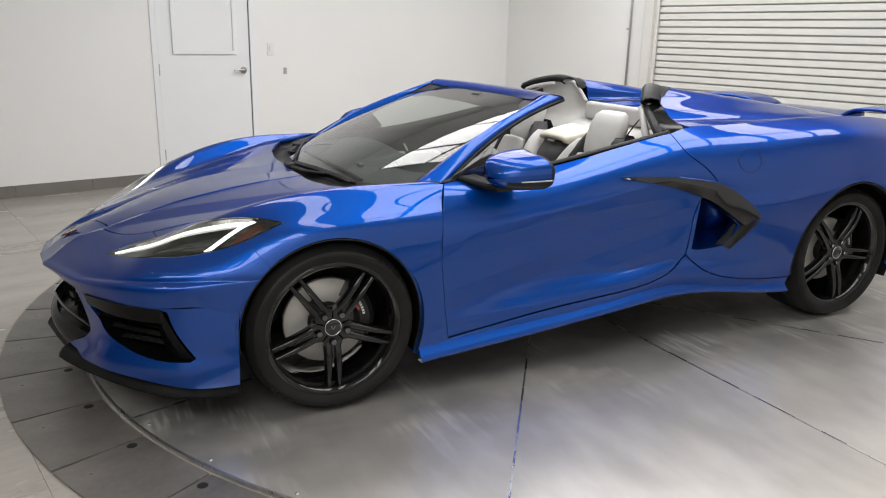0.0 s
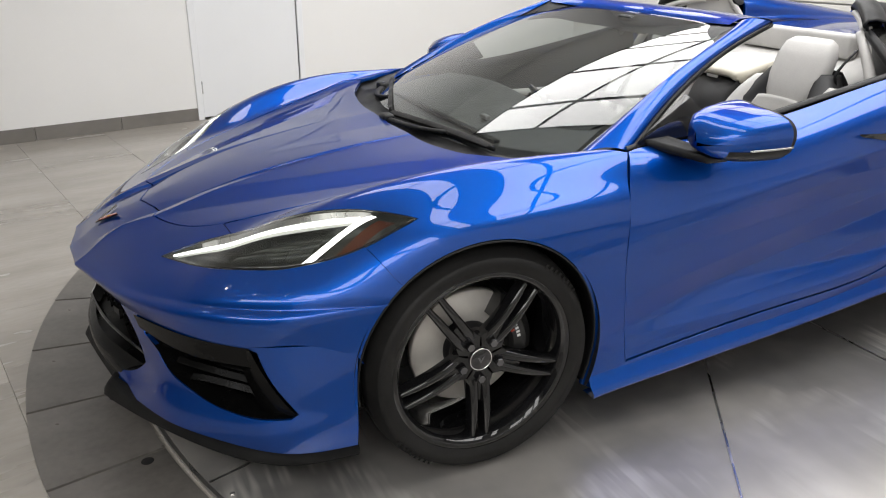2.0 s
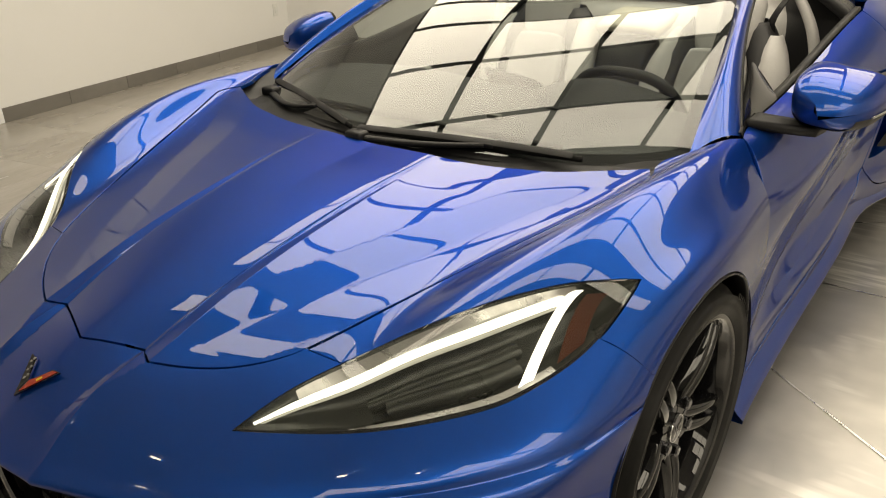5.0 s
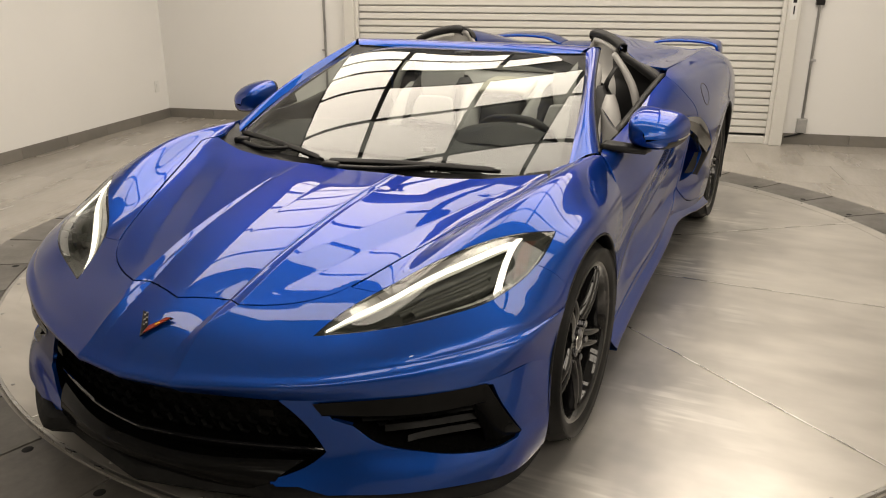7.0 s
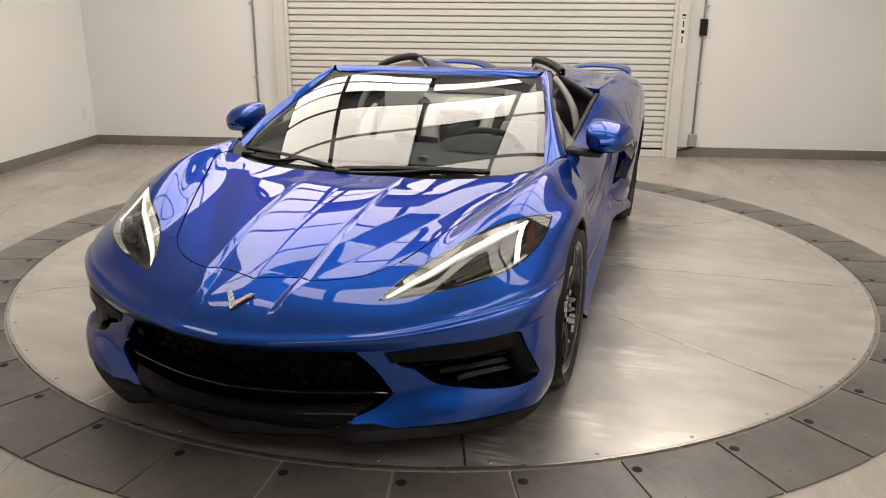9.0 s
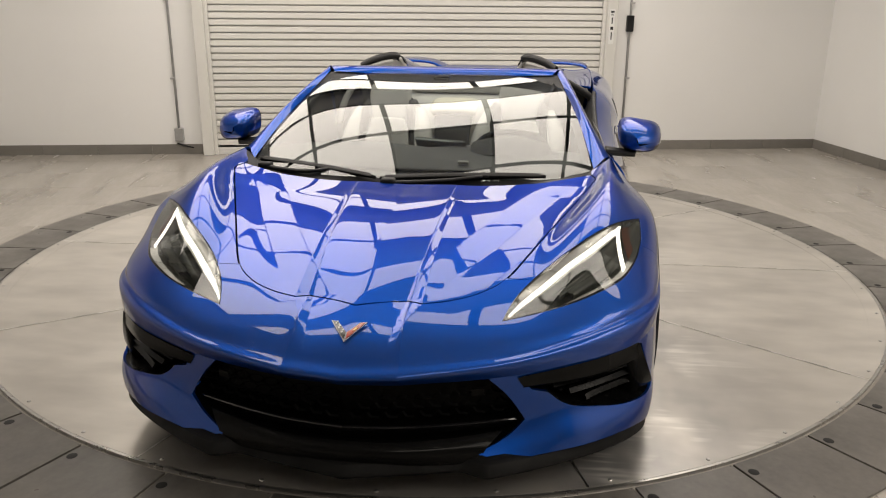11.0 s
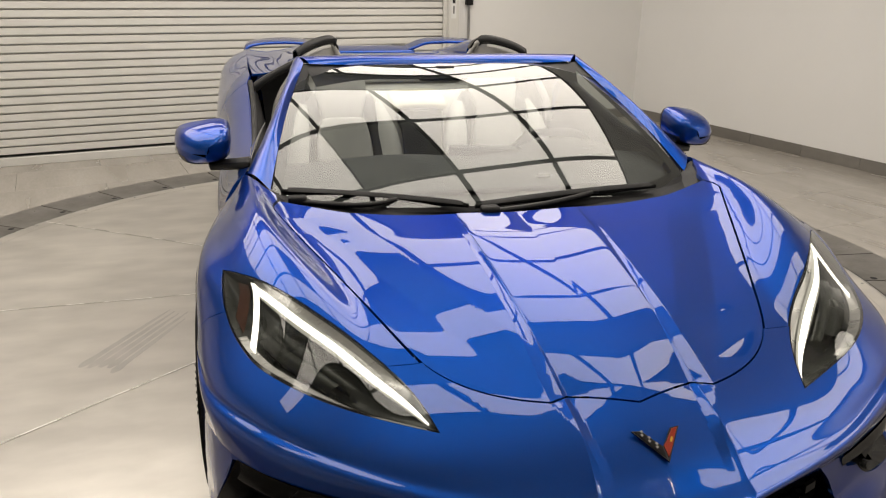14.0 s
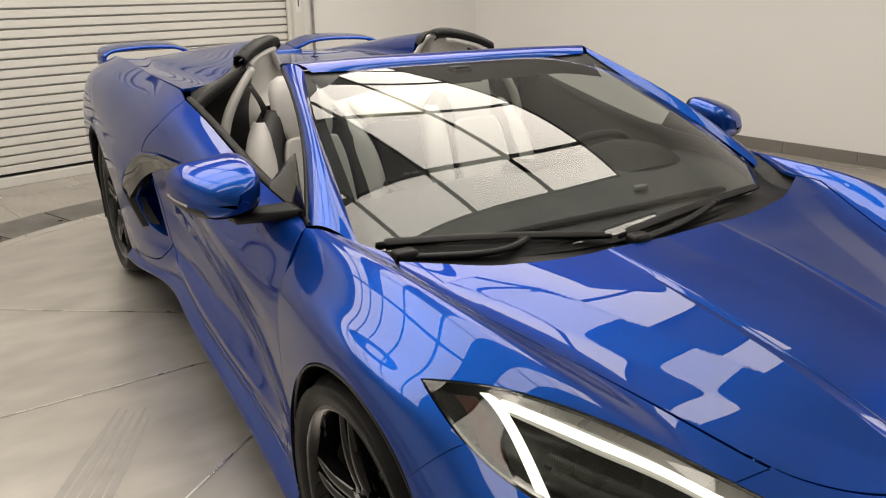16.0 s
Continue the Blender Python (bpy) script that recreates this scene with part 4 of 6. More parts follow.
# doors
sill_seam = curve([(.914, .484, .215), (.909, .68, .236), (.909, .93, .266), (.910, 1.19, .289), (.904, 1.44, .309), (.896, 1.55, .330), (.892, 1.63, .362), (.892, 1.71, .43)], 40)
door_rear = curve([(.892, 1.71, .43), (.905, 1.713, .544), (.925, 1.720, .668), (.940, 1.775, .742), (.946, 1.800, .780), (.925, 1.715, .862), (.887, 1.645, .916), (.80, 1.625, .982)], 36)
belt = curve([(.80, 1.625, .985), (.79, 1.35, .932), (.79, .9, .853), (.797, .60, .832), (.815, .490, .825)], 40)
panel("door", SIDE, poly(door_front, sill_seam, door_rear, belt), fine=(26, 34))
# sills
sill_low = curve([(.925, .352, .160), (.920, .48, .165), (.905, .9, .195), (.90, 1.35, .238), (.882, 1.7, .258), (.905, 1.9, .245), (.935, 2.1, .22), (.95, 2.325, .205)], 50)
quarter_low = curve([(.893, 1.715, .425), (.905, 1.85, .335), (.935, 2.1, .285), (.955, 2.34, .27)], 20)
panel("side_skirt", SIDE, poly(sill_low, quarter_low[::-1], sill_seam[::-1] - (0, 0, .003), [(.917, .44, .195)]), fine=(16, 14))
# rear quarters with the air intake
intake = poly(curve([(.930, 1.735, .712), (.944, 1.815, .668), (.962, 1.945, .572)], 12), curve([(.962, 1.945, .572), (.952, 1.93, .52), (.938, 1.895, .470)], 8),
              curve([(.938, 1.895, .470), (.915, 1.80, .452), (.900, 1.735, .455)], 8), curve([(.900, 1.735, .455), (.910, 1.733, .56), (.928, 1.732, .69)], 10))
arch_r = arc(*ARCH_R, 191, 30, .97, 44)
rear_edge = curve([(.93, 3.28, .53), (.94, 3.3, .65), (.93, 3.32, .80), (.88, 3.32, .91), (.77, 3.30, .985)], 16)
deck_seam = curve([(.77, 3.30, .987), (.80, 2.8, 1.034), (.80, 2.3, 1.024), (.795, 1.95, 1.013), (.785, 1.73, 1.006)], 30)
panel("rear_quarter", SIDE, poly(quarter_low, arch_r, curve([arch_r[-1], (.93, 3.28, .53)], 6), rear_edge, deck_seam, curve([(.785, 1.73, 1.006), (.80, 1.63, .984)], 4), door_rear[::-1]), holes=(intake[::-1],), fine=(16, 16))
# rear bumper closing the tail
panel("rear_bumper", SIDE, poly(curve([arch_r[-1], (.93, 3.28, .53)], 6), rear_edge, curve([(.77, 3.30, .987), (.72, 3.49, .962)], 5), curve([(.72, 3.49, .962), (.86, 3.49, .77), (.86, 3.49, .55), (.80, 3.49, .26)], 16),
                                curve([(.80, 3.49, .26), (.92, 3.2, .25), (.935, 3.08, .25)], 6), arc(*ARCH_R, -14, 30, .96, 12)), fine=(12, 10))
tail = loft([[(0, 3.56, .95), (.4, 3.55, .955), (.72, 3.495, .960)], [(0, 3.60, .78), (.45, 3.59, .78), (.86, 3.495, .77)], [(0, 3.58, .55), (.45, 3.57, .55), (.862, 3.495, .55)], [(0, 3.50, .28), (.4, 3.50, .28), (.80, 3.49, .26)]])
thicken(part("tail_panel", both(tail), M_PAINT, car), 0.004)
# rear deck with its two fairings
hoop_rear = curve([(.545, 1.762, 1.108), (.500, 1.825, 1.128), (.44, 1.915, 1.158), (.388, 1.968, 1.156)], 20)
hoop_front = curve([(.375, 1.905, 1.163), (.43, 1.838, 1.166), (.495, 1.752, 1.140), (.545, 1.690, 1.112)], 20)
deck_front = poly(curve([(.775, 1.758, 1.006), (.72, 1.765, 1.010), (.66, 1.765, 1.022), (.60, 1.765, 1.066), (.548, 1.765, 1.104)], 14), hoop_rear + (0, .003, 0), curve([(.386, 1.972, 1.154), (.343, 1.978, 1.092), (.300, 1.990, 1.022), (.2, 2.0, 1.018), (0, 2.0, 1.016)], 26))
panel("rear_deck", DECK, poly(deck_front, curve([(0, 2.0, 1.016), (0, 2.3, 1.03), (0, 2.8, 1.01), (0, 3.30, .965)], 30), curve([(0, 3.30, .965), (.47, 3.30, .972), (.77, 3.30, .985)], 20), curve([(.77, 3.30, .985), (.805, 2.8, 1.030), (.80, 2.3, 1.022), (.775, 1.758, 1.006)], 30)), pair=False, gap=0)
cap_loop = poly(hoop_rear, curve([(.388, 1.968, 1.156), (.352, 1.965, 1.11), (.350, 1.915, 1.11), (.375, 1.905, 1.163)], 10), hoop_front, curve([(.545, 1.690, 1.112), (.545, 1.762, 1.108)], 5))
panel("fairing_cap", DECK, cap_loop, mat=M_BLACK, label="black cap on the fairing behind the headrest", gap=0, lift=.004, thick=.026)
window_edge = poly(curve([(.300, 1.995, 1.026), (.305, 2.2, 1.032), (.306, 2.42, 1.028)], 14), curve([(.306, 2.42, 1.028), (.322, 2.40, 1.046)], 3), curve([(.322, 2.40, 1.046), (.321, 2.2, 1.056), (.318, 1.99, 1.056)], 14))
panel("rear_window_edge", DECK, window_edge, mat=M_GLOSS, label="black strip at the foot of the fairing", gap=0, lift=.003, thick=.01)
tail_top = loft([[(0, 3.30, .966), (.4, 3.30, .970), (.77, 3.30, .985)], [(0, 3.44, .958), (.4, 3.43, .960), (.75, 3.40, .972)], [(0, 3.56, .950), (.4, 3.55, .955), (.72, 3.49, .961)]])
thicken(part("tail_top", both(tail_top), M_PAINT, car), 0.004)

# lower bumper with grille and side openings
grille_hole = poly(curve([(0, -.954, .426), (.258, -.917, .430), (.41, -.864, .428)], 20), curve([(.41, -.864, .428), (.465, -.838, .366), (.512, -.817, .287)], 8), curve([(.512, -.817, .287), (.46, -.847, .240), (.383, -.893, .208)], 8), curve([(.383, -.893, .208), (.2, -.945, .21), (0, -.965, .21)], 10))
vent_hole = poly(curve([(.497, -.826, .428), (.64, -.762, .440), (.75, -.690, .448), (.845, -.592, .450)], 18), curve([(.862, -.575, .445), (.884, -.554, .378), (.912, -.495, .282)], 10),
                 curve([(.905, -.512, .268), (.868, -.592, .267), (.80, -.672, .279), (.742, -.715, .292)], 12), curve([(.735, -.719, .294), (.644, -.769, .316), (.592, -.790, .352)], 12), curve([(.578, -.800, .368), (.530, -.816, .380)], 4))
bumper_low = poly(curve([(.41, -.864, .432), (.60, -.780, .443), (.735, -.700, .453), (.853, -.582, .458), (.910, -.46, .463), (.935, -.340, .45)], 40), curve([(.937, -.345, .44), (.940, -.352, .34), (.939, -.353, .24), (.930, -.354, .165)], 16),
                  curve([(.930, -.354, .165), (.912, -.49, .168), (.85, -.632, .190), (.69, -.782, .198), (.534, -.860, .190), (.435, -.908, .188), (.395, -.902, .200)], 30),
                  curve([(.383, -.893, .208), (.46, -.847, .240), (.512, -.817, .287)], 8), curve([(.512, -.817, .287), (.465, -.838, .366), (.41, -.864, .428)], 8))
panel("lower_bumper", LOW, bumper_low, holes=(vent_hole[::-1],), fine=(16, 16), gap=0, thick=0.012)

# front wheelhouse liners and a black underbody
for y0, z0, r, x1 in ((0.0, .325, .362, .94), (2.722, .345, .392, .95)):
    rows = [[(x, y0 + r * math.cos(a), z0 + r * math.sin(a)) for a in np.linspace(-0.42, math.pi + 0.42, 40)] for x in (x1, .80, .60)]
    inner = [[(.60, y0 + q * math.cos(a), z0 + q * math.sin(a)) for a in np.linspace(-0.42, math.pi + 0.42, 40)] for q in (r, r * .5, .02)]
    vf = joint(grid(rows), grid(inner))
    for q in (vf, mirrored(vf)):
        part("wheel_liner", q, M_BLACK, car, "black plastic wheel-arch liner")
under = joint(prism([(-.58, -.80, .14), (.58, -.80, .14), (.58, 3.40, .16), (-.58, 3.40, .16)], (0, 0, .06)),
              prism([(-.86, .40, .17), (.86, .40, .17), (.84, 1.70, .20), (.86, 2.30, .2), (-.86, 2.30, .2), (-.84, 1.70, .20), ], (0, 0, .05)))
part("underbody", under, M_DARK, car, smooth=False)
shell = loft([[(0, -.70, .50), (0, -.3, .60), (0, .1, .70)], [(.35, -.70, .49), (.4, -.3, .61), (.5, .1, .70)], [(.62, -.55, .50), (.60, -.3, .60), (.72, .1, .72)]])
part("front_tub", both(shell), M_DARK, car)

# arch lips
for y0, z0, r, a0, a1, x in ((*ARCH_F, -22, 187, .944), (*ARCH_R, -10, 190, .962)):
    sheet_pts = np.array(arc(y0, z0, r - .004, a0, a1, x, 50))
    for i, p in enumerate(sheet_pts):
        s = SIDE if p[1] > .26 else FRONT
        if p[1] < -.32:
            s = LOW
        q = s.seed[np.argmin(((s.seed[:, 1:] - p[1:]) ** 2).sum(1) + np.where(s.seed[:, 0] < .8, 1, 0))]
        sheet_pts[i, 0] = q[0]
    xs = sheet_pts[:, 0]
    for _ in range(6):
        xs[1:-1] = (xs[:-2] + 2 * xs[1:-1] + xs[2:]) / 4
    a, b = sheet_pts, sheet_pts - np.array([.055, 0, 0])
    vf = grid([sheet_pts + (0.001, 0, 0), sheet_pts - (.006, 0, 0), b])
    for q in (vf, mirrored(vf)):
        thicken(part("arch_lip", q, M_BLACK, car, "black wheel-arch edge"), .004, 0)

# ---------- windscreen, pillars, header ----------
glass_base = [(0, .135, .772), (.25, .150, .774), (.48, .205, .779), (.65, .290, .786), (.735, .380, .800)]
glass_mid = [(0, .42, .918), (.24, .432, .916), (.45, .475, .912), (.60, .54, .910), (.688, .605, .920)]
glass_up = [(0, .76, 1.035), (.22, .768, 1.033), (.42, .790, 1.027), (.56, .82, 1.021), (.630, .850, 1.024)]
glass_top = [(0, 1.108, 1.116), (.2, 1.102, 1.116), (.38, 1.085, 1.113), (.50, 1.062, 1.112), (.570, 1.048, 1.118)]
net = np.array([glass_base, glass_mid, glass_up, glass_top]).reshape(-1, 3)


def glass_terms(q):
    x2, y = q[:, 0] ** 2, q[:, 1]
    return np.stack([np.ones(len(q)), y, y * y, x2, x2 * y, x2 * x2], 1)


bend = np.linalg.lstsq(glass_terms(net), net[:, 2], rcond=None)[0]      # the even curve of the whole pane
pane, pane_faces = loft([glass_base, glass_mid, glass_up, glass_top], 60, 44)
pane[:, 2] = glass_terms(pane) @ bend
screen = part("windscreen", both((pane, pane_faces)), M_GLASS, car, "clear laminated windscreen")
screen.visible_shadow = False
# black band round the glass edge
band = loft([[(0, .128, .766), (.25, .143, .768), (.48, .198, .773), (.665, .285, .781), (.742, .375, .796)], [(0, .175, .786), (.25, .188, .788), (.47, .240, .793), (.63, .318, .800), (.715, .400, .810)]], 36, 3)
part("glass_border", both([band[0] + (0, 0, -.004), band[1]]), M_BLACK, car)
# upper border, widened: the dark reflection below the header is put into its black
top_band = loft([[(0, .955, 1.072), (.2, .95, 1.071), (.36, .94, 1.072), (.535, .92, 1.050)], [(0, 1.108, 1.104), (.2, 1.102, 1.106), (.38, 1.085, 1.110), (.570, 1.048, 1.121)]], 30, 3)
part("glass_border", both(top_band), M_BLACK, car)
side_band = loft([[(.700, .37, .79), (.655, .595, .914), (.602, .84, 1.020), (.545, 1.04, 1.116)], [(.742, .385, .800), (.694, .61, .924), (.636, .855, 1.030), (.576, 1.052, 1.126)]], 24, 3)
for q in (side_band, mirrored(side_band)):
    part("glass_border", [q[0] - np.array([0, 0, .003]), q[1]], M_BLACK, car)
pillar = loft([[(.736, .366, .799), (.688, .606, .924), (.632, .852, 1.030), (.573, 1.050, 1.127)],
               [(.757, .390, .818), (.700, .618, .946), (.640, .860, 1.053), (.582, 1.072, 1.142)],
               [(.787, .440, .835), (.709, .655, .966), (.643, .895, 1.071), (.594, 1.115, 1.147)],
               [(.808, .492, .826), (.722, .700, .956), (.653, .935, 1.064), (.602, 1.165, 1.136)],
               [(.790, .505, .812), (.705, .720, .945), (.635, .95, 1.052), (.580, 1.17, 1.118)]], 36, 18)
for q in (pillar, mirrored(pillar)):
    part("windscreen_pillar", q, M_PAINT, car)
seal = tube([(.800, .515, .822), (.712, .722, .947), (.643, .952, 1.055), (.592, 1.178, 1.124)], .010, 8, 30)
for q in (seal, mirrored(seal)):
    part("window_seal", q, M_BLACK, car)
header = loft([[(0, 1.106, 1.110), (.2, 1.100, 1.112), (.38, 1.083, 1.116), (.55, 1.046, 1.124)],
               [(0, 1.125, 1.134), (.2, 1.119, 1.136), (.38, 1.104, 1.138), (.568, 1.070, 1.142)],
               [(0, 1.17, 1.146), (.2, 1.165, 1.147), (.38, 1.15, 1.148), (.597, 1.115, 1.148)],
               [(0, 1.225, 1.140), (.2, 1.222, 1.140), (.38, 1.21, 1.140), (.606, 1.168, 1.137)],
               [(0, 1.232, 1.115), (.2, 1.228, 1.115), (.38, 1.216, 1.115), (.585, 1.172, 1.115)]], 40, 22)
part("windscreen_header", both(header), M_PAINT, car)
visor = loft([[(0, 1.09, 1.085), (.25, 1.08, 1.088), (.53, 1.03, 1.10)], [(0, 1.16, 1.105), (.25, 1.15, 1.107), (.56, 1.10, 1.112)], [(0, 1.23, 1.112), (.25, 1.226, 1.113), (.583, 1.172, 1.113)]], 20, 6)
part("header_lining", both(visor), M_SEATDARK, car)
part("rear_view_mirror", joined(box(.21, .026, .045, (0, 1.07, 1.070), .013, 3), box(.08, .05, .025, (0, 1.06, 1.098), .010, 3)), M_BLACK, car, "black inside mirror and sensor pod")
# cowl and wipers
cowl = loft([[(0, .070, .752), (.30, .078, .758), (.55, .110, .764), (.72, .185, .780)], [(0, .12, .757), (.30, .13, .759), (.53, .165, .765), (.69, .25, .775)], [(0, .15, .772), (.25, .163, .774), (.49, .215, .779), (.70, .33, .788)]], 30, 8)
part("scuttle", both([cowl[0] - np.array([0, 0, .004]), cowl[1]]), M_BLACK, car, "black plastic scuttle under the wipers")
side_cowl = loft([[(.72, .17, .778), (.745, .26, .800), (.775, .35, .818), (.80, .43, .822)], [(.66, .22, .766), (.69, .30, .776), (.718, .355, .790), (.75, .392, .812)]], 16, 5)
for q in (side_cowl, mirrored(side_cowl)):
    part("scuttle_corner", q, M_BLACK, car)


def wiper(pivot, knee, tip0, tip1):
    """Arm with a hinge cap, a finned blade and the clip that joins them."""
    t0, t1 = np.array(tip0), np.array(tip1)
    mid = (t0 + t1) / 2
    joint_ = t0 * .38 + t1 * .62
    span = np.linalg.norm(t1 - t0)
    way = (t1 - t0) / span
    w = part("wiper", tube([pivot, knee, tuple(joint_ + (0, -.008, .006))], [.013, .012, .009], 10, 24, (1, .7)), M_BLACK, car, "black wiper arm and blade")
    part("blade", tube([tip0, tuple(mid + (0, .001, .003)), tip1], [.007, .013, .007], 8, 28, (.85, 1.0)), M_SILL, w)
    part("fin", grid([[tuple(t0 + way * k + np.array((0, -.012 + d, .003 + .006 * math.sin(math.pi * k / span) + h))) for k in np.linspace(.02, span - .02, 24)] for d, h in ((0, 0), (.010, .009), (.018, .010))]), M_BLACK, w)
    part("clip", box(.05, .018, .012, tuple(joint_ + (0, -.003, .006)), .004), M_BLACK, w)
    part("hinge_cap", box(.060, .044, .030, tuple(np.array(pivot) + (0, 0, .004)), .010, 3), M_BLACK, w)

wiper((-.655, .285, .780), (-.47, .195, .784), (-.70, .345, .800), (-.14, .134, .782))
wiper((-.08, .098, .770), (.12, .128, .778), (-.12, .126, .780), (.54, .215, .792))

# ---------- lamps ----------
M_DARKCHROME = material("dark_chrome", (0.16, 0.16, 0.17), 0.15, 1.0)
M_HOUSING = mottled("lamp_housing", (0.014, 0.016, 0.013), (0.040, 0.044, 0.037), 0.30, 0.2, 14, 160, 0.1)

lens_loop = poly(lamp_top, lamp_low)


def sunk(pts, d):
    """Points pushed into the body from the outer skin by d metres."""
    uv = FRONT.find(pts)
    return FRONT.at(uv) - FRONT.normal(uv) * np.asarray(d).reshape(-1, 1)


top_r, low_r = curve(lamp_top, 30), curve(lamp_low[::-1], 30)


def lamp_line(ws, ss):
    """Points inside the lamp: ws runs along it, ss across from its upper to its lower edge."""
    i = np.asarray(ws) * 29
    k = np.clip(i.astype(int), 0, 28)
    f = (i - k)[:, None]
    a, b = top_r[k] * (1 - f) + top_r[k + 1] * f, low_r[k] * (1 - f) + low_r[k + 1] * f
    return a + (b - a) * np.asarray(ss)[:, None]


def headlamp(flip):
    fl = mirrored if flip else (lambda q: q)
    body = skin("headlamp", [FRONT.cut(inset(lens_loop, .002), (), (16, 14), lift=.001)], M_LENS, car, "clear headlamp lens with lit white strips", .004, flip)
    body.visible_shadow = False
    # housing bowl
    ss = np.linspace(0, 1, 14)
    rows = []
    for s in ss:
        w = np.linspace(0.0, 1.0, 36)
        depth = .002 + .060 * np.minimum(1, 3.2 * np.minimum(s, 1 - s)) * np.minimum(1, 4 * np.minimum(w, 1 - w))
        rows.append(sunk(lamp_line(w, np.full(36, s)), depth))
    part("housing", fl(grid(rows)), M_HOUSING, body)
    edge = np.vstack([top_r, low_r[::-1]])
    e1, e2 = sunk(edge, .001), None
    rim_in = sunk(edge + (edge.mean(0) - edge) / np.linalg.norm(edge.mean(0) - edge, axis=1)[:, None] * .008, .0012)
    part("rim", fl(grid([np.vstack([e1, e1[:1]]) + (0, 0, .0015), np.vstack([rim_in, rim_in[:1]]) + (0, 0, .0015)])), M_GLOSS, body)
    # lit strips: one along the upper edge, one crossing down at the outer end
    w = np.linspace(.05, .80, 40)
    c, h = .30 - .13 * w, .066 + .010 * np.sin(w * 9)
    strip = grid([sunk(lamp_line(w, c - h * .8), np.full(40, .010)), sunk(lamp_line(w, c), np.full(40, .006)), sunk(lamp_line(w, c + h * .8), np.full(40, .012))])
    part("light_strip", fl(strip), M_DRL, body, "lit white daytime strip")
    s = np.linspace(.10, .90, 20)
    wc = np.interp(s, [.1, .9], [.84, .63])
    strip = grid([sunk(lamp_line(wc - .019, s), np.full(20, .014)), sunk(lamp_line(wc, s), np.full(20, .009)), sunk(lamp_line(wc + .019, s), np.full(20, .014))])
    part("light_strip", fl(strip), M_DRL, body, "lit white daytime strip")
    # silver trim above the strip, projector pods, amber reflector
    w = np.linspace(.16, .84, 24)
    part("bezel", fl(grid([sunk(lamp_line(w, np.full(24, .03)), np.full(24, .006)), sunk(lamp_line(w, np.full(24, .17)), np.full(24, .018))])), M_STEEL, body)
    w = np.linspace(.25, .70, 24)
    part("bezel", fl(grid([sunk(lamp_line(w, np.full(24, .86)), np.full(24, .020)), sunk(lamp_line(w, np.full(24, .97)), np.full(24, .006))])), M_STEEL, body)
    s = np.linspace(.12, .88, 12)
    wc = np.interp(s, [.1, .9], [.93, .76])
    part("amber_reflector", fl(grid([sunk(lamp_line(wc - .05, s), np.full(12, .020)), sunk(lamp_line(wc + .03, s), np.full(12, .020))])), M_AMBER, body, "amber side reflector")
    # stepped dark reflector between the strips
    for s0, s1, w0, w1, d0, d1 in ((.42, .58, .30, .66, .040, .026), (.58, .76, .34, .64, .030, .018)):
        w = np.linspace(w0, w1, 16)
        part("reflector", fl(grid([sunk(lamp_line(w, np.full(16, s0)), np.full(16, d0)), sunk(lamp_line(w, np.full(16, s1)), np.full(16, d1)), sunk(lamp_line(w, np.full(16, s1 + .02)), np.full(16, .05))])), M_HOUSING, body)
    # wide dim band: the lit strip's soft glow, added as an emitting surface
    w = np.linspace(.06, .80, 40)
    c = .29 - .12 * w
    part("strip_halo", fl(grid([sunk(lamp_line(w, c - .09), np.full(40, .014)), sunk(lamp_line(w, c + .09), np.full(40, .018))])), M_HALO, body)
    return body


for flip in (False, True):
    headlamp(flip)

# ---------- nose badge ----------


def badge():
    uv0 = FRONT.find([(0, -.868, .545)])
    c, n = FRONT.at(uv0)[0], FRONT.normal(uv0)[0]
    right, up = np.array([0.90, 0, 0]), np.cross(n, (1.04, 0, 0))
    up = up if up[2] > 0 else -up
    b = part("badge", prism([c + n * .003 + right * x + up * y for x, y in ((0, -.038), (.020, -.012), (.060, .036), (.036, .034), (.012, .008), (0, -.004), (-.012, .008), (-.036, .034), (-.060, .036), (-.020, -.012))], n * .004), M_DARKCHROME, car, "crossed-flag nose badge in red and checked black", smooth=False)
    part("red_flag", prism([c + n * .0075 + right * x + up * y for x, y in ((.003, -.028), (.021, -.008), (.054, .034), (.038, .031), (.014, .006), (.003, -.002))], n * .001), M_RED, b, "red enamel flag", smooth=False)
    part("gold_mark", prism([c + n * .0088 + right * x + up * y for x, y in ((.020, .004), (.028, .014), (.032, .012), (.025, .002))], n * .001), M_YELLOW, b, smooth=False)
    part("black_flag", prism([c + n * .0075 + right * x + up * y for x, y in ((-.003, -.028), (-.021, -.008), (-.054, .034), (-.038, .031), (-.014, .006), (-.003, -.002))], n * .001), M_GLOSS, b, smooth=False)
    for i in range(6):
        q = i / 5
        x0, y0 = -.012 - .030 * q, -.008 + .036 * q
        off = (.004 if i % 2 else -.004)
        part("white_check", prism([c + n * .0088 + right * (x0 + off + dx) + up * (y0 + dy) for dx, dy in ((0, 0), (.005, .003), (.002, .007), (-.003, .005))], n * .0006), M_STEEL, b, smooth=False)


badge()

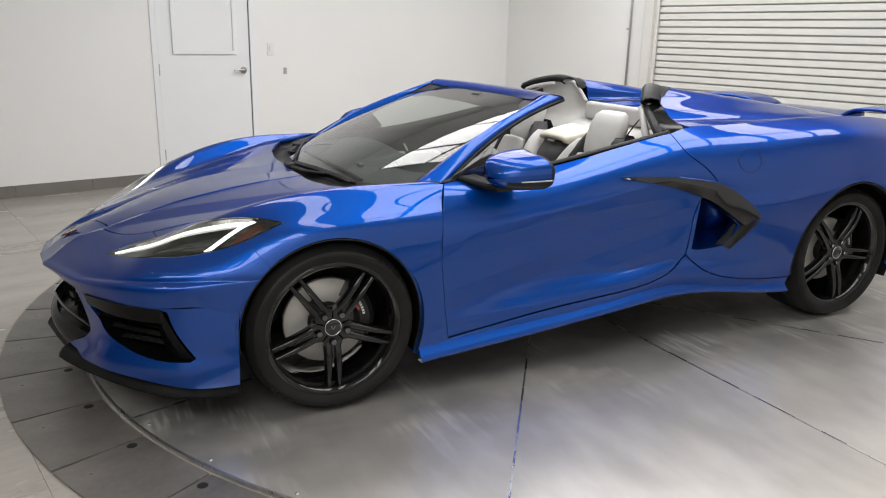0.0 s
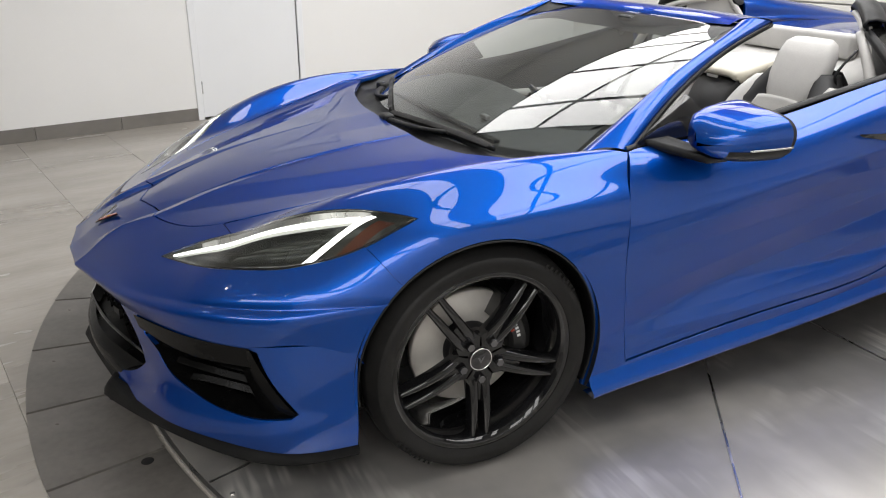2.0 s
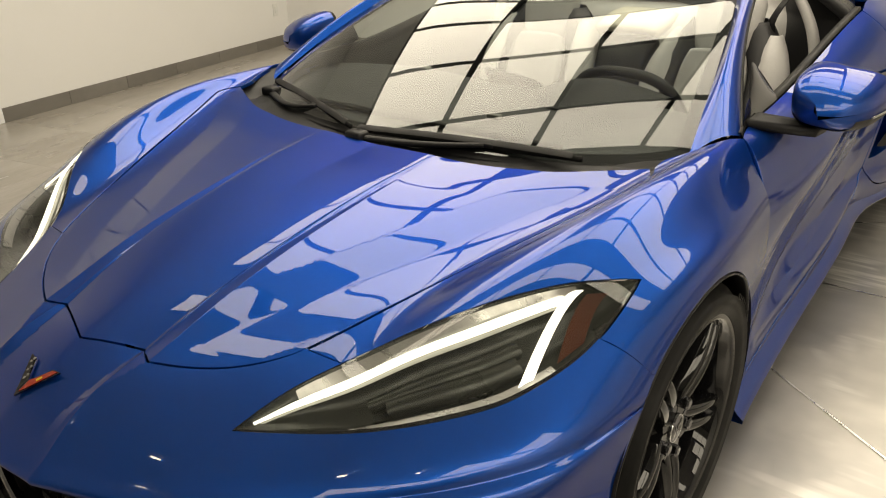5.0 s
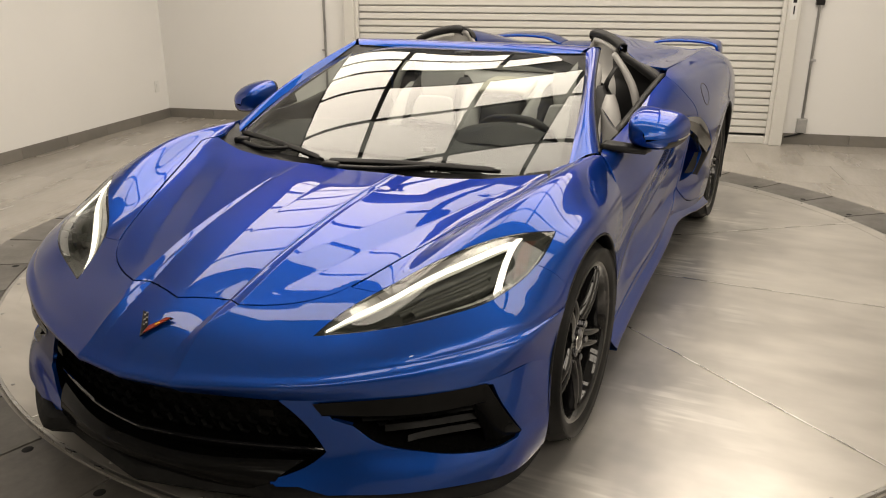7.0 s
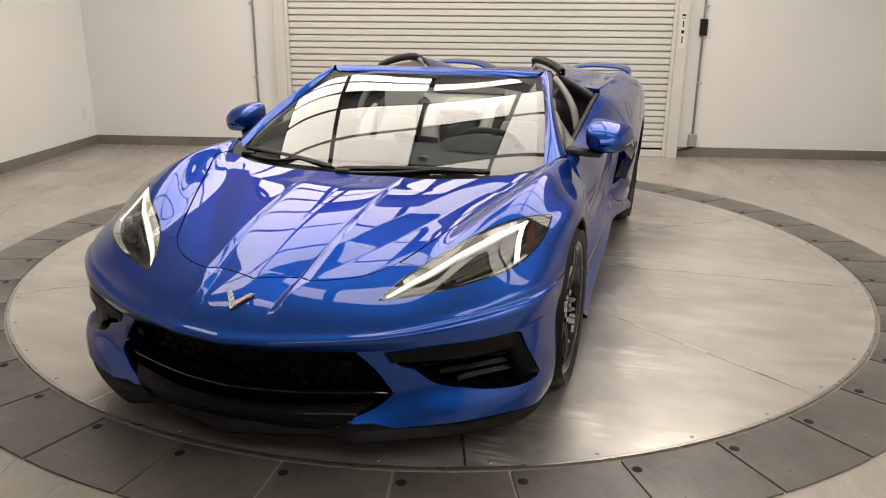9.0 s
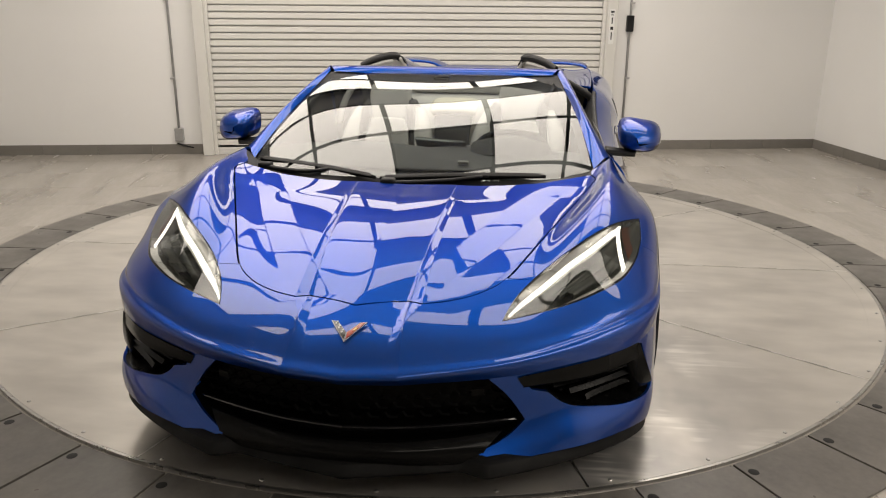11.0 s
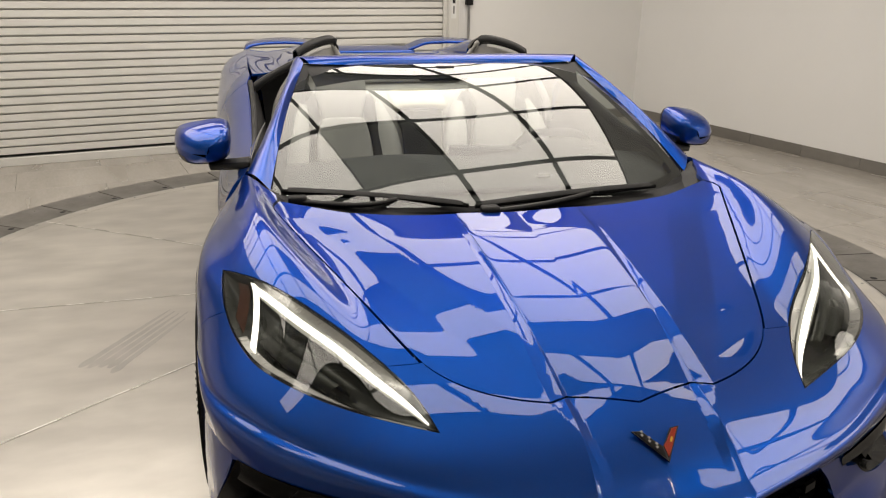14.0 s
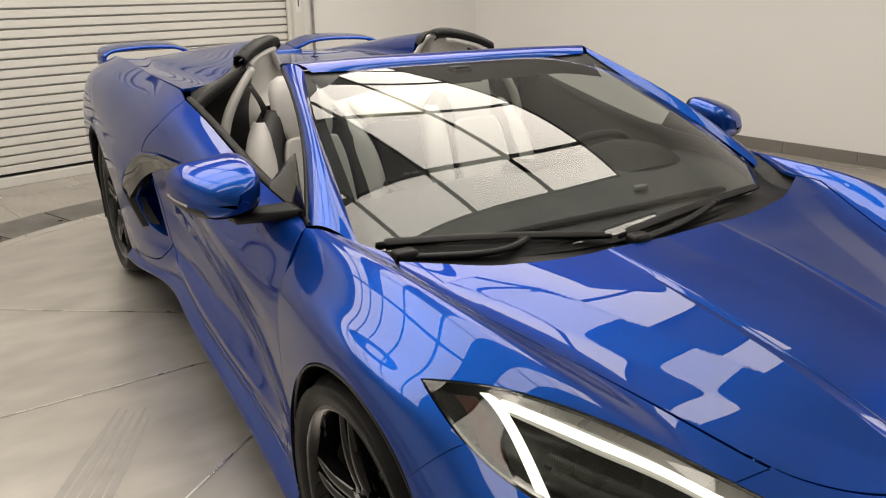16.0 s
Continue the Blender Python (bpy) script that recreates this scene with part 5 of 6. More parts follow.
# ---------- grille, side openings, splitter ----------
M_GRILLE = mottled("grille_black", (0.004, 0.004, 0.004), (0.007, 0.007, 0.007), 0.14, 0, 9, 200, 0.05, Specular_IOR_Level=0.10)
M_CAVE = mottled("deep_black_plastic", (0.0015, 0.0015, 0.0015), (0.003, 0.003, 0.003), 0.30, 0, 9, 160, 0.05, Specular_IOR_Level=0.08)
g0 = np.array(grille_hole)
g_back = g0 + (0, .09, 0)
vf = joint(grid([g0 + (0, .004, 0), g0 + (0, .05, 0), g_back]), (g_back, [tuple(range(len(g_back)))]))
part("grille_well", both(vf), M_CAVE, car, "gloss black grille recess")
chin = loft([[(0, -.950, .248), (.2, -.928, .248), (.45, -.830, .250)], [(0, -.974, .232), (.2, -.953, .232), (.42, -.872, .232)], [(0, -.975, .205), (.2, -.955, .205), (.40, -.895, .205)], [(0, -.955, .175), (.2, -.94, .175), (.42, -.89, .175)]], 24, 12)
part("grille_chin", both(chin), M_GRILLE, car)
# pointed tray across the grille and the lattice behind it
tray = loft([[(0, -.952, .300), (.20, -.912, .292), (.40, -.838, .284), (.485, -.800, .282)], [(0, -.958, .292), (.20, -.918, .284), (.40, -.843, .276), (.490, -.806, .275)], [(0, -.935, .262), (.20, -.895, .256), (.40, -.825, .250), (.470, -.79, .250)]], 24, 6)
part("grille_tray", both(tray), M_GLOSS, car, "gloss black pointed tray of the grille", smooth=False)
cells = []
for r in range(3):
    for q in range(9):
        x = .035 + .05 * (q + .5 * (r % 2))
        base = np.array([x, -.925 + .30 * x * x + .12 * x, .318 + .030 * r])
        ring_ = [np.array([math.cos(a), .25 * abs(math.cos(a)), .62 * math.sin(a)]) for a in np.arange(6) * math.pi / 3]
        cells.append(grid([[base + .026 * k for k in ring_], [base + .021 * k + (0, .010, 0) for k in ring_]], True))
part("grille_lattice", both(joint(*cells)), M_GRILLE, car, smooth=False)
for s in (1, -1):
    part("park_sensor", prism([(s * .36, -.885, .405), (s * .395, -.872, .405), (s * .395, -.872, .385), (s * .36, -.885, .385)], (0, .01, 0)), M_CAVE, car, smooth=False)
# splitter
ec = poly(curve([(0, -.992, .155), (.17, -.955, .157), (.325, -.918, .160)], 16), curve([(.340, -.918, .161), (.400, -.942, .162)], 5), curve([(.420, -.942, .162), (.50, -.900, .160), (.67, -.786, .152), (.84, -.632, .142), (.905, -.490, .130), (.915, -.345, .128)], 40))
prof = [(.040, .046), (.014, .034), (.002, .016), (.0, .008), (.012, -.006), (.09, -.010)]
mid = np.array([0, .30, 0])
rows = []
for d, h in prof:
    t = np.gradient(ec, axis=0)
    t /= np.linalg.norm(t, axis=1)[:, None]
    nrm = np.stack([-t[:, 1], t[:, 0], 0 * t[:, 0]], 1)
    rows.append(ec + nrm * d + np.array([0, 0, h - .006]))
    rows[-1][0, 0] = 0
splitter = part("splitter", both(grid(rows)), M_SILL, car, "matt black front splitter")
sharp(thicken(splitter, .006, 0), 24)


def side_opening(flip):
    fl = mirrored if flip else (lambda q: q)
    hole = np.array(vent_hole)
    c = hole.mean(0)
    inward = np.array([-.055, .085, 0.0])
    back = c + (hole - c) * .86 + inward
    well = part("bumper_intake", fl(joint(grid([np.vstack([hole, hole[:1]]) + (0, .004, 0), np.vstack([c + (hole - c) * .95, (c + (hole - c) * .95)[:1]]) + inward * .45, np.vstack([back, back[:1]])]), prism(back, (-.003, .004, 0)))), M_CAVE, car, "gloss black bumper intake with a mesh insert")
    # top blade: a slim wedge with a thin lower edge
    up = curve([(.488, -.838, .424), (.62, -.778, .438), (.745, -.698, .446), (.850, -.592, .450)], 24)
    dn = curve([(.508, -.828, .394), (.64, -.770, .396), (.76, -.692, .399), (.866, -.578, .402)], 24)
    part("blade", fl(joint(grid([up + (0, .001, .003), up * .5 + dn * .5 + (-.002, .003, 0), dn + (-.003, .002, .002), dn + (-.003, .004, -.003), dn + (-.03, .05, .004)]))), M_GRILLE, well, "gloss black blade")
    # outer black corner trim
    o0 = curve([(.852, -.590, .450), (.880, -.560, .378), (.904, -.522, .312), (.913, -.494, .276)], 20)
    o1 = curve([(.806, -.624, .440), (.826, -.612, .372), (.842, -.594, .312), (.846, -.584, .270)], 20)
    part("corner_trim", fl(grid([o0 + (.001, -.001, 0), o0 * .6 + o1 * .4 + (.001, 0, 0), o1 + (-.004, .008, 0), o1 + (-.03, .05, 0)])), M_GRILLE, well)
    # hexagon mesh
    vs = []
    for r in range(4):
        for q in range(7):
            s, h = (q + .5 * (r % 2) + .6) / 8.2, .300 + r * .024
            base = np.array([.60, -.745, 0]) * (1 - s) + np.array([.845, -.545, 0]) * s
            base = base + (0, .012, h)
            tdir = np.array([.245, .20, 0]) / np.linalg.norm((.245, .20, 0))
            out = [base + tdir * .017 * math.cos(a) + np.array([0, 0, .0135 * math.sin(a)]) for a in np.arange(6) * math.pi / 3]
            inn = [base + tdir * .0125 * math.cos(a) + np.array([0, 0, .0098 * math.sin(a)]) + (-.006, .009, 0) for a in np.arange(6) * math.pi / 3]
            vs.append(grid([out, inn], True))
    part("mesh_insert", fl(joint(*vs)), M_GLOSS, well, smooth=False)
    for k in range(3):
        z0 = .374 - .030 * k
        l0 = curve([(.592 + .050 * k, -.772 + .026 * k, z0), (.74, -.672, z0 + .004), (.858, -.560, z0 + .004)], 14)
        part("louvre", fl(grid([l0 + (-.004, .006, .012), l0 + (.002, -.004, 0), l0 + (-.002, .004, -.005), l0 + (-.02, .03, -.004)])), M_CAVE, well, smooth=False)


for flip in (False, True):
    side_opening(flip)

# ---------- side air intakes: black blades ----------
def side_blade(flip):
    fl = mirrored if flip else (lambda q: q)
    outer = curve([(.900, 1.297, .820), (.918, 1.45, .815), (.930, 1.60, .805), (.952, 1.80, .775), (.975, 1.93, .715), (.992, 2.06, .605)], 40)
    inner = curve([(.902, 1.300, .814), (.915, 1.46, .785), (.923, 1.60, .752), (.940, 1.76, .698), (.962, 1.86, .640), (.978, 1.965, .568)], 40)
    mid = outer * .5 + inner * .5 + np.array([.009, 0, .006]) * np.sin(np.linspace(0, math.pi * .75, 40))[:, None]
    lip_ = inner + np.array([-.035, -.01, -.004]) * np.linspace(.1, 1, 40)[:, None]
    b = part("intake_blade", fl(grid([outer + (.001, 0, .001), mid, inner + (.006, 0, 0), lip_])), M_GLOSS, car, "gloss black boomerang blade of the side intake")
    sharp(b, 14)
    o2 = curve([(.992, 2.06, .605), (.975, 2.01, .54), (.948, 1.92, .450)], 16)
    i2 = curve([(.978, 1.965, .568), (.968, 1.945, .53), (.946, 1.895, .462)], 16)
    part("lower_leg", fl(grid([o2 + (.003, 0, 0), o2 * .5 + i2 * .5 + (.012, 0, 0), i2 + (.004, 0, 0), i2 + (-.05, -.02, 0)])), M_BLACK, b)
    edge_ = np.vstack([outer[14:], o2[1:]])
    part("bright_edge", fl(tube(edge_[::6], .0035, 6, 40)), M_PAINT, b)
    # duct
    hole = np.array(intake)
    c = hole.mean(0)
    d0 = np.vstack([hole, hole[:1]])
    d1 = c + (d0 - c) * .9 + np.array([-.10, .07, 0])
    d2 = c + (d0 - c) * .7 + np.array([-.18, .20, 0])
    part("duct_mouth", fl(grid([d0 - (.003, 0, 0), d0 * .5 + d1 * .5, d1])), M_PAINT, b, "blue mouth of the air intake")
    part("duct", fl(joint(grid([d1, d2]), prism(d2[:-1], (-.002, .003, 0)))), M_PAINT, b, "blue intake duct")


for flip in (False, True):
    side_blade(flip)

# fuel flap, sills' lower blades, belt trims
ring_pts = [(.93, 1.989 + .066 * math.cos(a), .864 + .058 * math.sin(a)) for a in np.linspace(0, 2 * math.pi, 40, endpoint=False)]
flap = SIDE.cut(ring_pts, (), (24, 16), lift=.0006)
skin("fuel_flap", [flap], M_PAINT, car)
ring_on = SIDE.at(SIDE.find(ring_pts)) + (.0004, 0, .0002)
part("flap_gap", tube(np.vstack([ring_on, ring_on[:1]]), .0016, 5, 80, close=False), M_DARK, car)
for flip in (False, True):
    fl = mirrored if flip else (lambda q: q)
    s0 = curve([(.935, .345, .150), (.925, .48, .158), (.912, .9, .188), (.908, 1.35, .232), (.893, 1.64, .252), (.905, 1.88, .245), (.936, 2.10, .224), (.950, 2.32, .208)], 70)
    part("sill_blade", fl(grid([s0 + (-.01, 0, .045), s0 + (.012, 0, .016), s0 + (.028, 0, .003), s0 + (.027, 0, -.006), s0 + (-.03, 0, -.010)])), M_PAINT, car)
    b0 = np.array(belt)[::-1]
    part("belt_trim", fl(grid([b0 + (-.002, 0, .002), b0 + (-.006, 0, .011), b0 + (-.022, 0, .011), b0 + (-.026, 0, -.03)])), M_BLACK, car, "black rubber strip along the door top")
    part("sail_panel", fl(joint(loft([[(.806, .505, .826), (.760, .66, .915), (.735, .735, .952)], [(.800, .56, .836), (.772, .70, .90), (.742, .76, .94)], [(.795, .80, .850), (.785, .82, .858), (.775, .83, .865)]], 14, 8))), M_GLOSS, car, "black triangle panel at the mirror")
    part("mud_flap", fl(grid([[(.915, .352 + .02 * k, .30 - .065 * k) for k in range(3)], [(.80, .352 + .02 * k, .30 - .065 * k) for k in range(3)]])), M_BLACK, car)


def door_mirror(flip):
    fl = mirrored if flip else (lambda q: q)
    rows = []
    for y, cx, cz, w, h in ((.618, .936, .874, .006, .005), (.628, .938, .875, .048, .030), (.652, .944, .879, .076, .048), (.69, .951, .883, .092, .059), (.74, .957, .887, .099, .066), (.785, .960, .889, .101, .068)):
        ring = []
        for a in np.linspace(0, 2 * math.pi, 40, endpoint=False):
            ca, sa = math.cos(a), math.sin(a)
            e = 2 / 3.4
            x, z = abs(ca) ** e * (1 if ca > 0 else -1), abs(sa) ** e * (1 if sa > 0 else -1)
            ring.append((cx + w * x * (1 - .10 * (z < 0) * abs(z)), y + .050 * x * (y - .62) / .165 * 1.0 * (x > 0), cz + h * z - .012 * x * (z > 0) - .006 * x))
        rows.append(ring)
    shell_rows = rows
    m = part("door_mirror", fl(grid(shell_rows, True)), M_PAINT, car, "blue door mirror on a black arm")
    last = np.array(rows[-1])
    c = last.mean(0)
    part("bezel", fl(grid([last, c + (last - c) * .97 + (0, .016, 0), c + (last - c) * .88 + (0, .012, 0)], True)), M_BLACK, m)
    v = np.vstack([c + (last - c) * .88 + (0, .011, 0)])
    part("mirror_glass", fl((v, [tuple(range(len(v)))])), M_CHROME, m, smooth=False)
    low = np.array(rows[2:])
    k = [i for i in range(40) if 21 <= i <= 39]
    part("lower_cover", fl(grid([[tuple(p + (0, 0, -.0025)) for p in r[k]] for r in low[:, :] if True])), M_BLACK, m)
    side = np.array([r[[38, 39, 0, 1, 2]] for r in np.array(rows)[3:]])
    part("signal_strip", fl(tube([tuple(np.array(rows[3])[39] + (.002, 0, 0)), tuple(np.array(rows[4])[39] + (.003, 0, .0)), tuple(np.array(rows[5])[39] + (.002, .008, 0))], .003, 6, 12)), M_STEEL, m, "clear signal strip")
    arm = loft([[(.795, .560, .838), (.86, .62, .822), (.935, .67, .812)], [(.795, .640, .842), (.86, .69, .826), (.945, .73, .814)]], 14, 5)
    thicken(part("arm", fl(arm), M_BLACK, m), .022, 0)


for flip in (False, True):
    door_mirror(flip)

# ---------- wing on the tail ----------
for flip in (False, True):
    fl = mirrored if flip else (lambda q: q)
    blade = loft([[(.30, 3.38, .984), (.36, 3.36, 1.010), (.42, 3.35, 1.030), (.55, 3.33, 1.040), (.70, 3.29, 1.038), (.785, 3.25, 1.026), (.815, 3.24, 1.000), (.822, 3.24, .955)],
                  [(.30, 3.44, .992), (.36, 3.43, 1.018), (.42, 3.42, 1.038), (.55, 3.40, 1.049), (.70, 3.36, 1.047), (.795, 3.32, 1.034), (.825, 3.30, 1.004), (.832, 3.29, .955)],
                  [(.30, 3.55, 1.000), (.36, 3.55, 1.024), (.42, 3.54, 1.044), (.55, 3.52, 1.055), (.70, 3.47, 1.052), (.795, 3.43, 1.038), (.825, 3.40, 1.006), (.832, 3.38, .955)]], 60, 10)
    thicken(part("spoiler_wing", fl(blade), M_PAINT, car), .016)
mid_wing = loft([[(0, 3.34, .972), (.2, 3.34, .972), (.34, 3.36, .974)], [(0, 3.43, .990), (.2, 3.43, .990), (.34, 3.42, .986)], [(0, 3.56, 1.000), (.2, 3.56, 1.000), (.34, 3.54, .996)]], 20, 8)
thicken(part("spoiler_centre", both(mid_wing), M_PAINT, car), .02)

# ---------- wheels ----------
def wheel(name, r, rim, width, at, turn, outward):
    """A tyre on a five twin-spoke rim with disc and caliper. outward: +1 or -1 along x."""
    w = part(name, lathe([(rim - .012, -width / 2 + .02), (rim + .002, -width / 2 + .004), (rim + .02, -width / 2 - .002), ((r + rim) / 2 + .01, -width / 2 - .006), (r - .025, -width / 2 + .004), (r - .006, -width / 2 + .028),
                          (r, -width / 2 + .06), (r + .001, 0), (r, width / 2 - .06), (r - .006, width / 2 - .028), (r - .025, width / 2 - .004), ((r + rim) / 2 + .01, width / 2 + .006), (rim + .02, width / 2 + .002), (rim + .002, width / 2 - .004), (rim - .012, width / 2 - .02)], 96), M_TYRE, car, "low-profile black tyre on a gloss black alloy wheel")
    w.matrix_basis = pose(*at, 0, 0, 0 if outward > 0 else 180) @ pose(0, 0, 0, turn if outward > 0 else -turn, 0, 0)
    face = width / 2 - .010
    # tread grooves and sidewall marks
    for x in (-.055, -.02, .02, .055):
        part("tread_groove", lathe([(r + .0016, x - .0045), (r - .001, x - .002), (r - .001, x + .002), (r + .0016, x + .0045)], 80), M_DARK, w)
    for a0, n in ((35, 8), (215, 8)):
        vs = []
        for i in range(n):
            a = radians(a0 + i * 3.2)
            rm = (r + rim) / 2 + .012
            for da, dr in ((-.9, -.008), ):
                q = [(width / 2 + .0068, (rm + b) * math.cos(a + c), (rm + b) * math.sin(a + c)) for b, c in ((-.006, -.012), (.006, -.012), (.006, .012), (-.006, .012))]
                vs.append(prism(q, (.0008, 0, 0)))
        part("sidewall_mark", joint(*vs), M_SILL, w, smooth=False)
    barrel = part("rim", lathe([(rim - .004, face + .004), (rim - .012, face - .002), (rim - .020, face - .012), (rim - .026, face - .05), (rim - .030, 0), (rim - .020, -width / 2 + .03), (rim - .006, -width / 2 + .012)], 96), M_WHEEL, w, "gloss black alloy rim")
    thicken(barrel, .006, 0)
    part("rim_lip", lathe([(rim - .006, face + .0045), (rim + .001, face + .005), (rim + .003, face - .001)], 96), M_WHEEL, barrel)
    # spokes
    hub_x, tip_x = face - .028, face - .012

    def bar(y0, y1, w0, w1):
        """One leg of a spoke, from radius .055 to the rim, at sideways offsets y0 and y1."""
        rows = []
        for t in np.linspace(0, 1, 9):
            rad = .052 + (rim - .020 - .052) * t
            c = y0 + (y1 - y0) * t
            hw = w0 + (w1 - w0) * t
            x = hub_x + (tip_x - hub_x) * t + .012 * math.sin(t * math.pi)
            rows.append([(x - .040, c - hw, rad), (x - .006, c - hw * 1.05, rad), (x, c - hw * .6, rad), (x + .0015, c, rad), (x, c + hw * .6, rad), (x - .006, c + hw * 1.05, rad), (x - .040, c + hw, rad)])
        v, f = grid(rows, True)
        return v, f + [tuple(range(7)), tuple(range(len(v) - 7, len(v)))[::-1]]

    web = [(hub_x - .026, y, z) for y, z in ((-.026, .030), (-.040, .052), (-.034, .070), (-.011, .128), (.011, .128), (.034, .070), (.040, .052), (.026, .030))]
    spoke_vf = joint(bar(-.0172, -.0208, .0145, .0078), bar(.0172, .0208, .0145, .0078), prism(web, (.029, 0, 0)))
    smesh = mesh_of("spoke", spoke_vf[0], spoke_vf[1], M_WHEEL)
    for i in range(5):
        s = part("spoke", smesh, None, barrel)
        s.rotation_euler = (radians(180 + 72 * i), 0, 0)
        sharp(s, 50) if i == 0 else None
    part("hub", lathe([(.072, hub_x - .045), (.072, hub_x - .016), (.064, hub_x - .007), (.045, hub_x + .000), (.034, hub_x + .001)], 48), M_WHEEL, barrel)
    part("centre_cap", lathe([(.033, hub_x - .002), (.033, hub_x + .006), (.030, hub_x + .008), (.0, hub_x + .008)], 40), M_GLOSS, barrel)
    part("cap_ring", lathe([(.033, hub_x + .006), (.0325, hub_x + .0086), (.0308, hub_x + .0086), (.030, hub_x + .007)], 40), M_CHROME, barrel, "bright ring round the centre cap")
    cap = [(hub_x + .0085, y, z) for y, z in ((0, -.020), (.010, -.004), (.018, .014), (.008, .012), (0, -.004), (-.008, .012), (-.018, .014), (-.010, -.004))]
    part("cap_mark", prism([(p[0], p[1] * .6, p[2] * .6) for p in cap], (.0006, 0, 0)), M_DARKCHROME, barrel, smooth=False)
    nut = lathe([(.0135, hub_x - .012), (.0135, hub_x + .014), (.011, hub_x + .018), (0, hub_x + .018)], 6)
    seat_ = lathe([(.018, hub_x + .0025), (.016, hub_x + .0035), (.0135, hub_x - .004)], 20)
    nmesh, hmesh = mesh_of("wheel_nut", nut[0], nut[1], M_DARKCHROME, False), mesh_of("nut_seat", seat_[0], seat_[1], M_WHEEL)
    for i in range(5):
        a = radians(36 + 72 * i)
        for nm, me in (("wheel_nut", nmesh), ("nut_seat", hmesh)):
            o = part(nm, me, None, barrel)
            o.location = (0, -.057 * math.sin(a), .057 * math.cos(a))
    # brake disc
    dx = face - .105
    disc = part("brake_disc", lathe([(.075, dx), (.165, dx), (.168, dx - .004), (.168, dx - .026), (.075, dx - .026)], 72), M_DISC, car, "steel brake disc behind the spokes")
    disc.matrix_basis = pose(*at, 0, 0, 0 if outward > 0 else 180)
    part("disc_hat", lathe([(.076, dx + .002), (.074, dx + .03), (.060, dx + .036), (0, dx + .036)], 40), M_BLACK, disc)
    cal = []
    for t in np.linspace(radians(-35), radians(35), 14):
        cal.append([(dx + x, q * math.sin(t), q * math.cos(t)) for x, q in ((-.05, .105), (.034, .108), (.046, .120), (.046, .158), (.030, .180), (-.05, .182))])
    v, f = grid(cal, True)
    caliper = part("brake_caliper", (v, f + [tuple(range(6))[::-1], tuple(range(len(v) - 6, len(v)))]), M_CALIPER, disc, "black brake caliper with a red and white mark")
    caliper.rotation_euler = (radians(-62 if outward > 0 else 62), 0, 0)
    sharp(caliper)
    vs = [prism([(dx + .0465, rr * math.sin(radians(a)), rr * math.cos(radians(a))) for rr, a in ((.132, -20 + 5 * i), (.142, -20 + 5 * i), (.142, -17 + 5 * i), (.132, -17 + 5 * i))], (.0008, 0, 0)) for i in range(8)]
    part("white_mark", joint(*vs), M_WHITE, caliper, smooth=False)
    part("red_mark", prism([(dx + .0465, rr * math.sin(radians(a)), rr * math.cos(radians(a))) for rr, a in ((.118, -12), (.129, -12), (.129, 8), (.118, 8))], (.0008, 0, 0)), M_RED, caliper, smooth=False)


wheel("front_wheel", .327, .260, .245, (.824, 0, .327), 0, 1)
wheel("front_wheel", .327, .260, .245, (-.824, 0, .327), 20, -1)
wheel("rear_wheel", .345, .272, .305, (.793, 2.722, .345), 10, 1)
wheel("rear_wheel", .345, .272, .305, (-.793, 2.722, .345), 30, -1)

# ---------- cabin ----------
tub = loft([[(.76, .55, .80), (.77, 1.0, .85), (.77, 1.40, .93), (.765, 1.66, .98)], [(.70, .55, .60), (.72, 1.0, .62), (.72, 1.4, .66), (.72, 1.68, .72)], [(.66, .55, .30), (.68, 1.0, .28), (.68, 1.4, .30), (.68, 1.68, .34)]], 24, 14)
for q in (tub, mirrored(tub)):
    part("door_lining", q, M_SEATDARK, car, "charcoal leather door lining")
for s in (1, -1):
    part("door_pull", box(.05, .34, .03, (s * .715, 1.0, .70), .012, 3), M_SEAT, car, "grey leather armrest")
part("cabin_floor", box(1.40, 1.25, .03, (0, 1.05, .26)), M_SEATDARK, car, smooth=False)
# rear wall with grey upper lining
bulk = loft([[(0, 1.985, 1.010), (.28, 1.98, 1.015), (.345, 1.945, 1.085), (.378, 1.912, 1.140), (.43, 1.845, 1.140), (.50, 1.76, 1.108)],
             [(0, 1.96, .93), (.27, 1.96, .93), (.33, 1.95, .95), (.38, 1.92, .96), (.44, 1.86, .96), (.51, 1.79, .96)],
             [(0, 1.78, .84), (.24, 1.78, .84), (.33, 1.77, .84), (.40, 1.76, .84), (.46, 1.75, .84), (.54, 1.74, .84)],
             [(0, 1.70, .35), (.24, 1.70, .35), (.33, 1.70, .35), (.40, 1.70, .35), (.46, 1.70, .35), (.54, 1.70, .35)]], 60, 28)
corner = loft([[(.50, 1.76, 1.106), (.56, 1.695, 1.078), (.75, 1.67, .965)], [(.51, 1.79, .96), (.60, 1.73, .95), (.74, 1.68, .94)], [(.54, 1.74, .84), (.62, 1.72, .84), (.73, 1.68, .84)], [(.54, 1.70, .35), (.60, 1.69, .35), (.70, 1.66, .35)]], 20, 20)
for q in (corner, mirrored(corner)):
    part("rear_corner", q, M_SEATDARK, car, "charcoal lining beside the seat")
part("rear_wall", both(bulk), M_SEAT, car, "light grey lined wall behind the seats")
part("rear_shelf", box(.60, .05, .10, (0, 1.958, .985), .02, 3), M_SEAT, car, "padded grey ledge behind the seats")
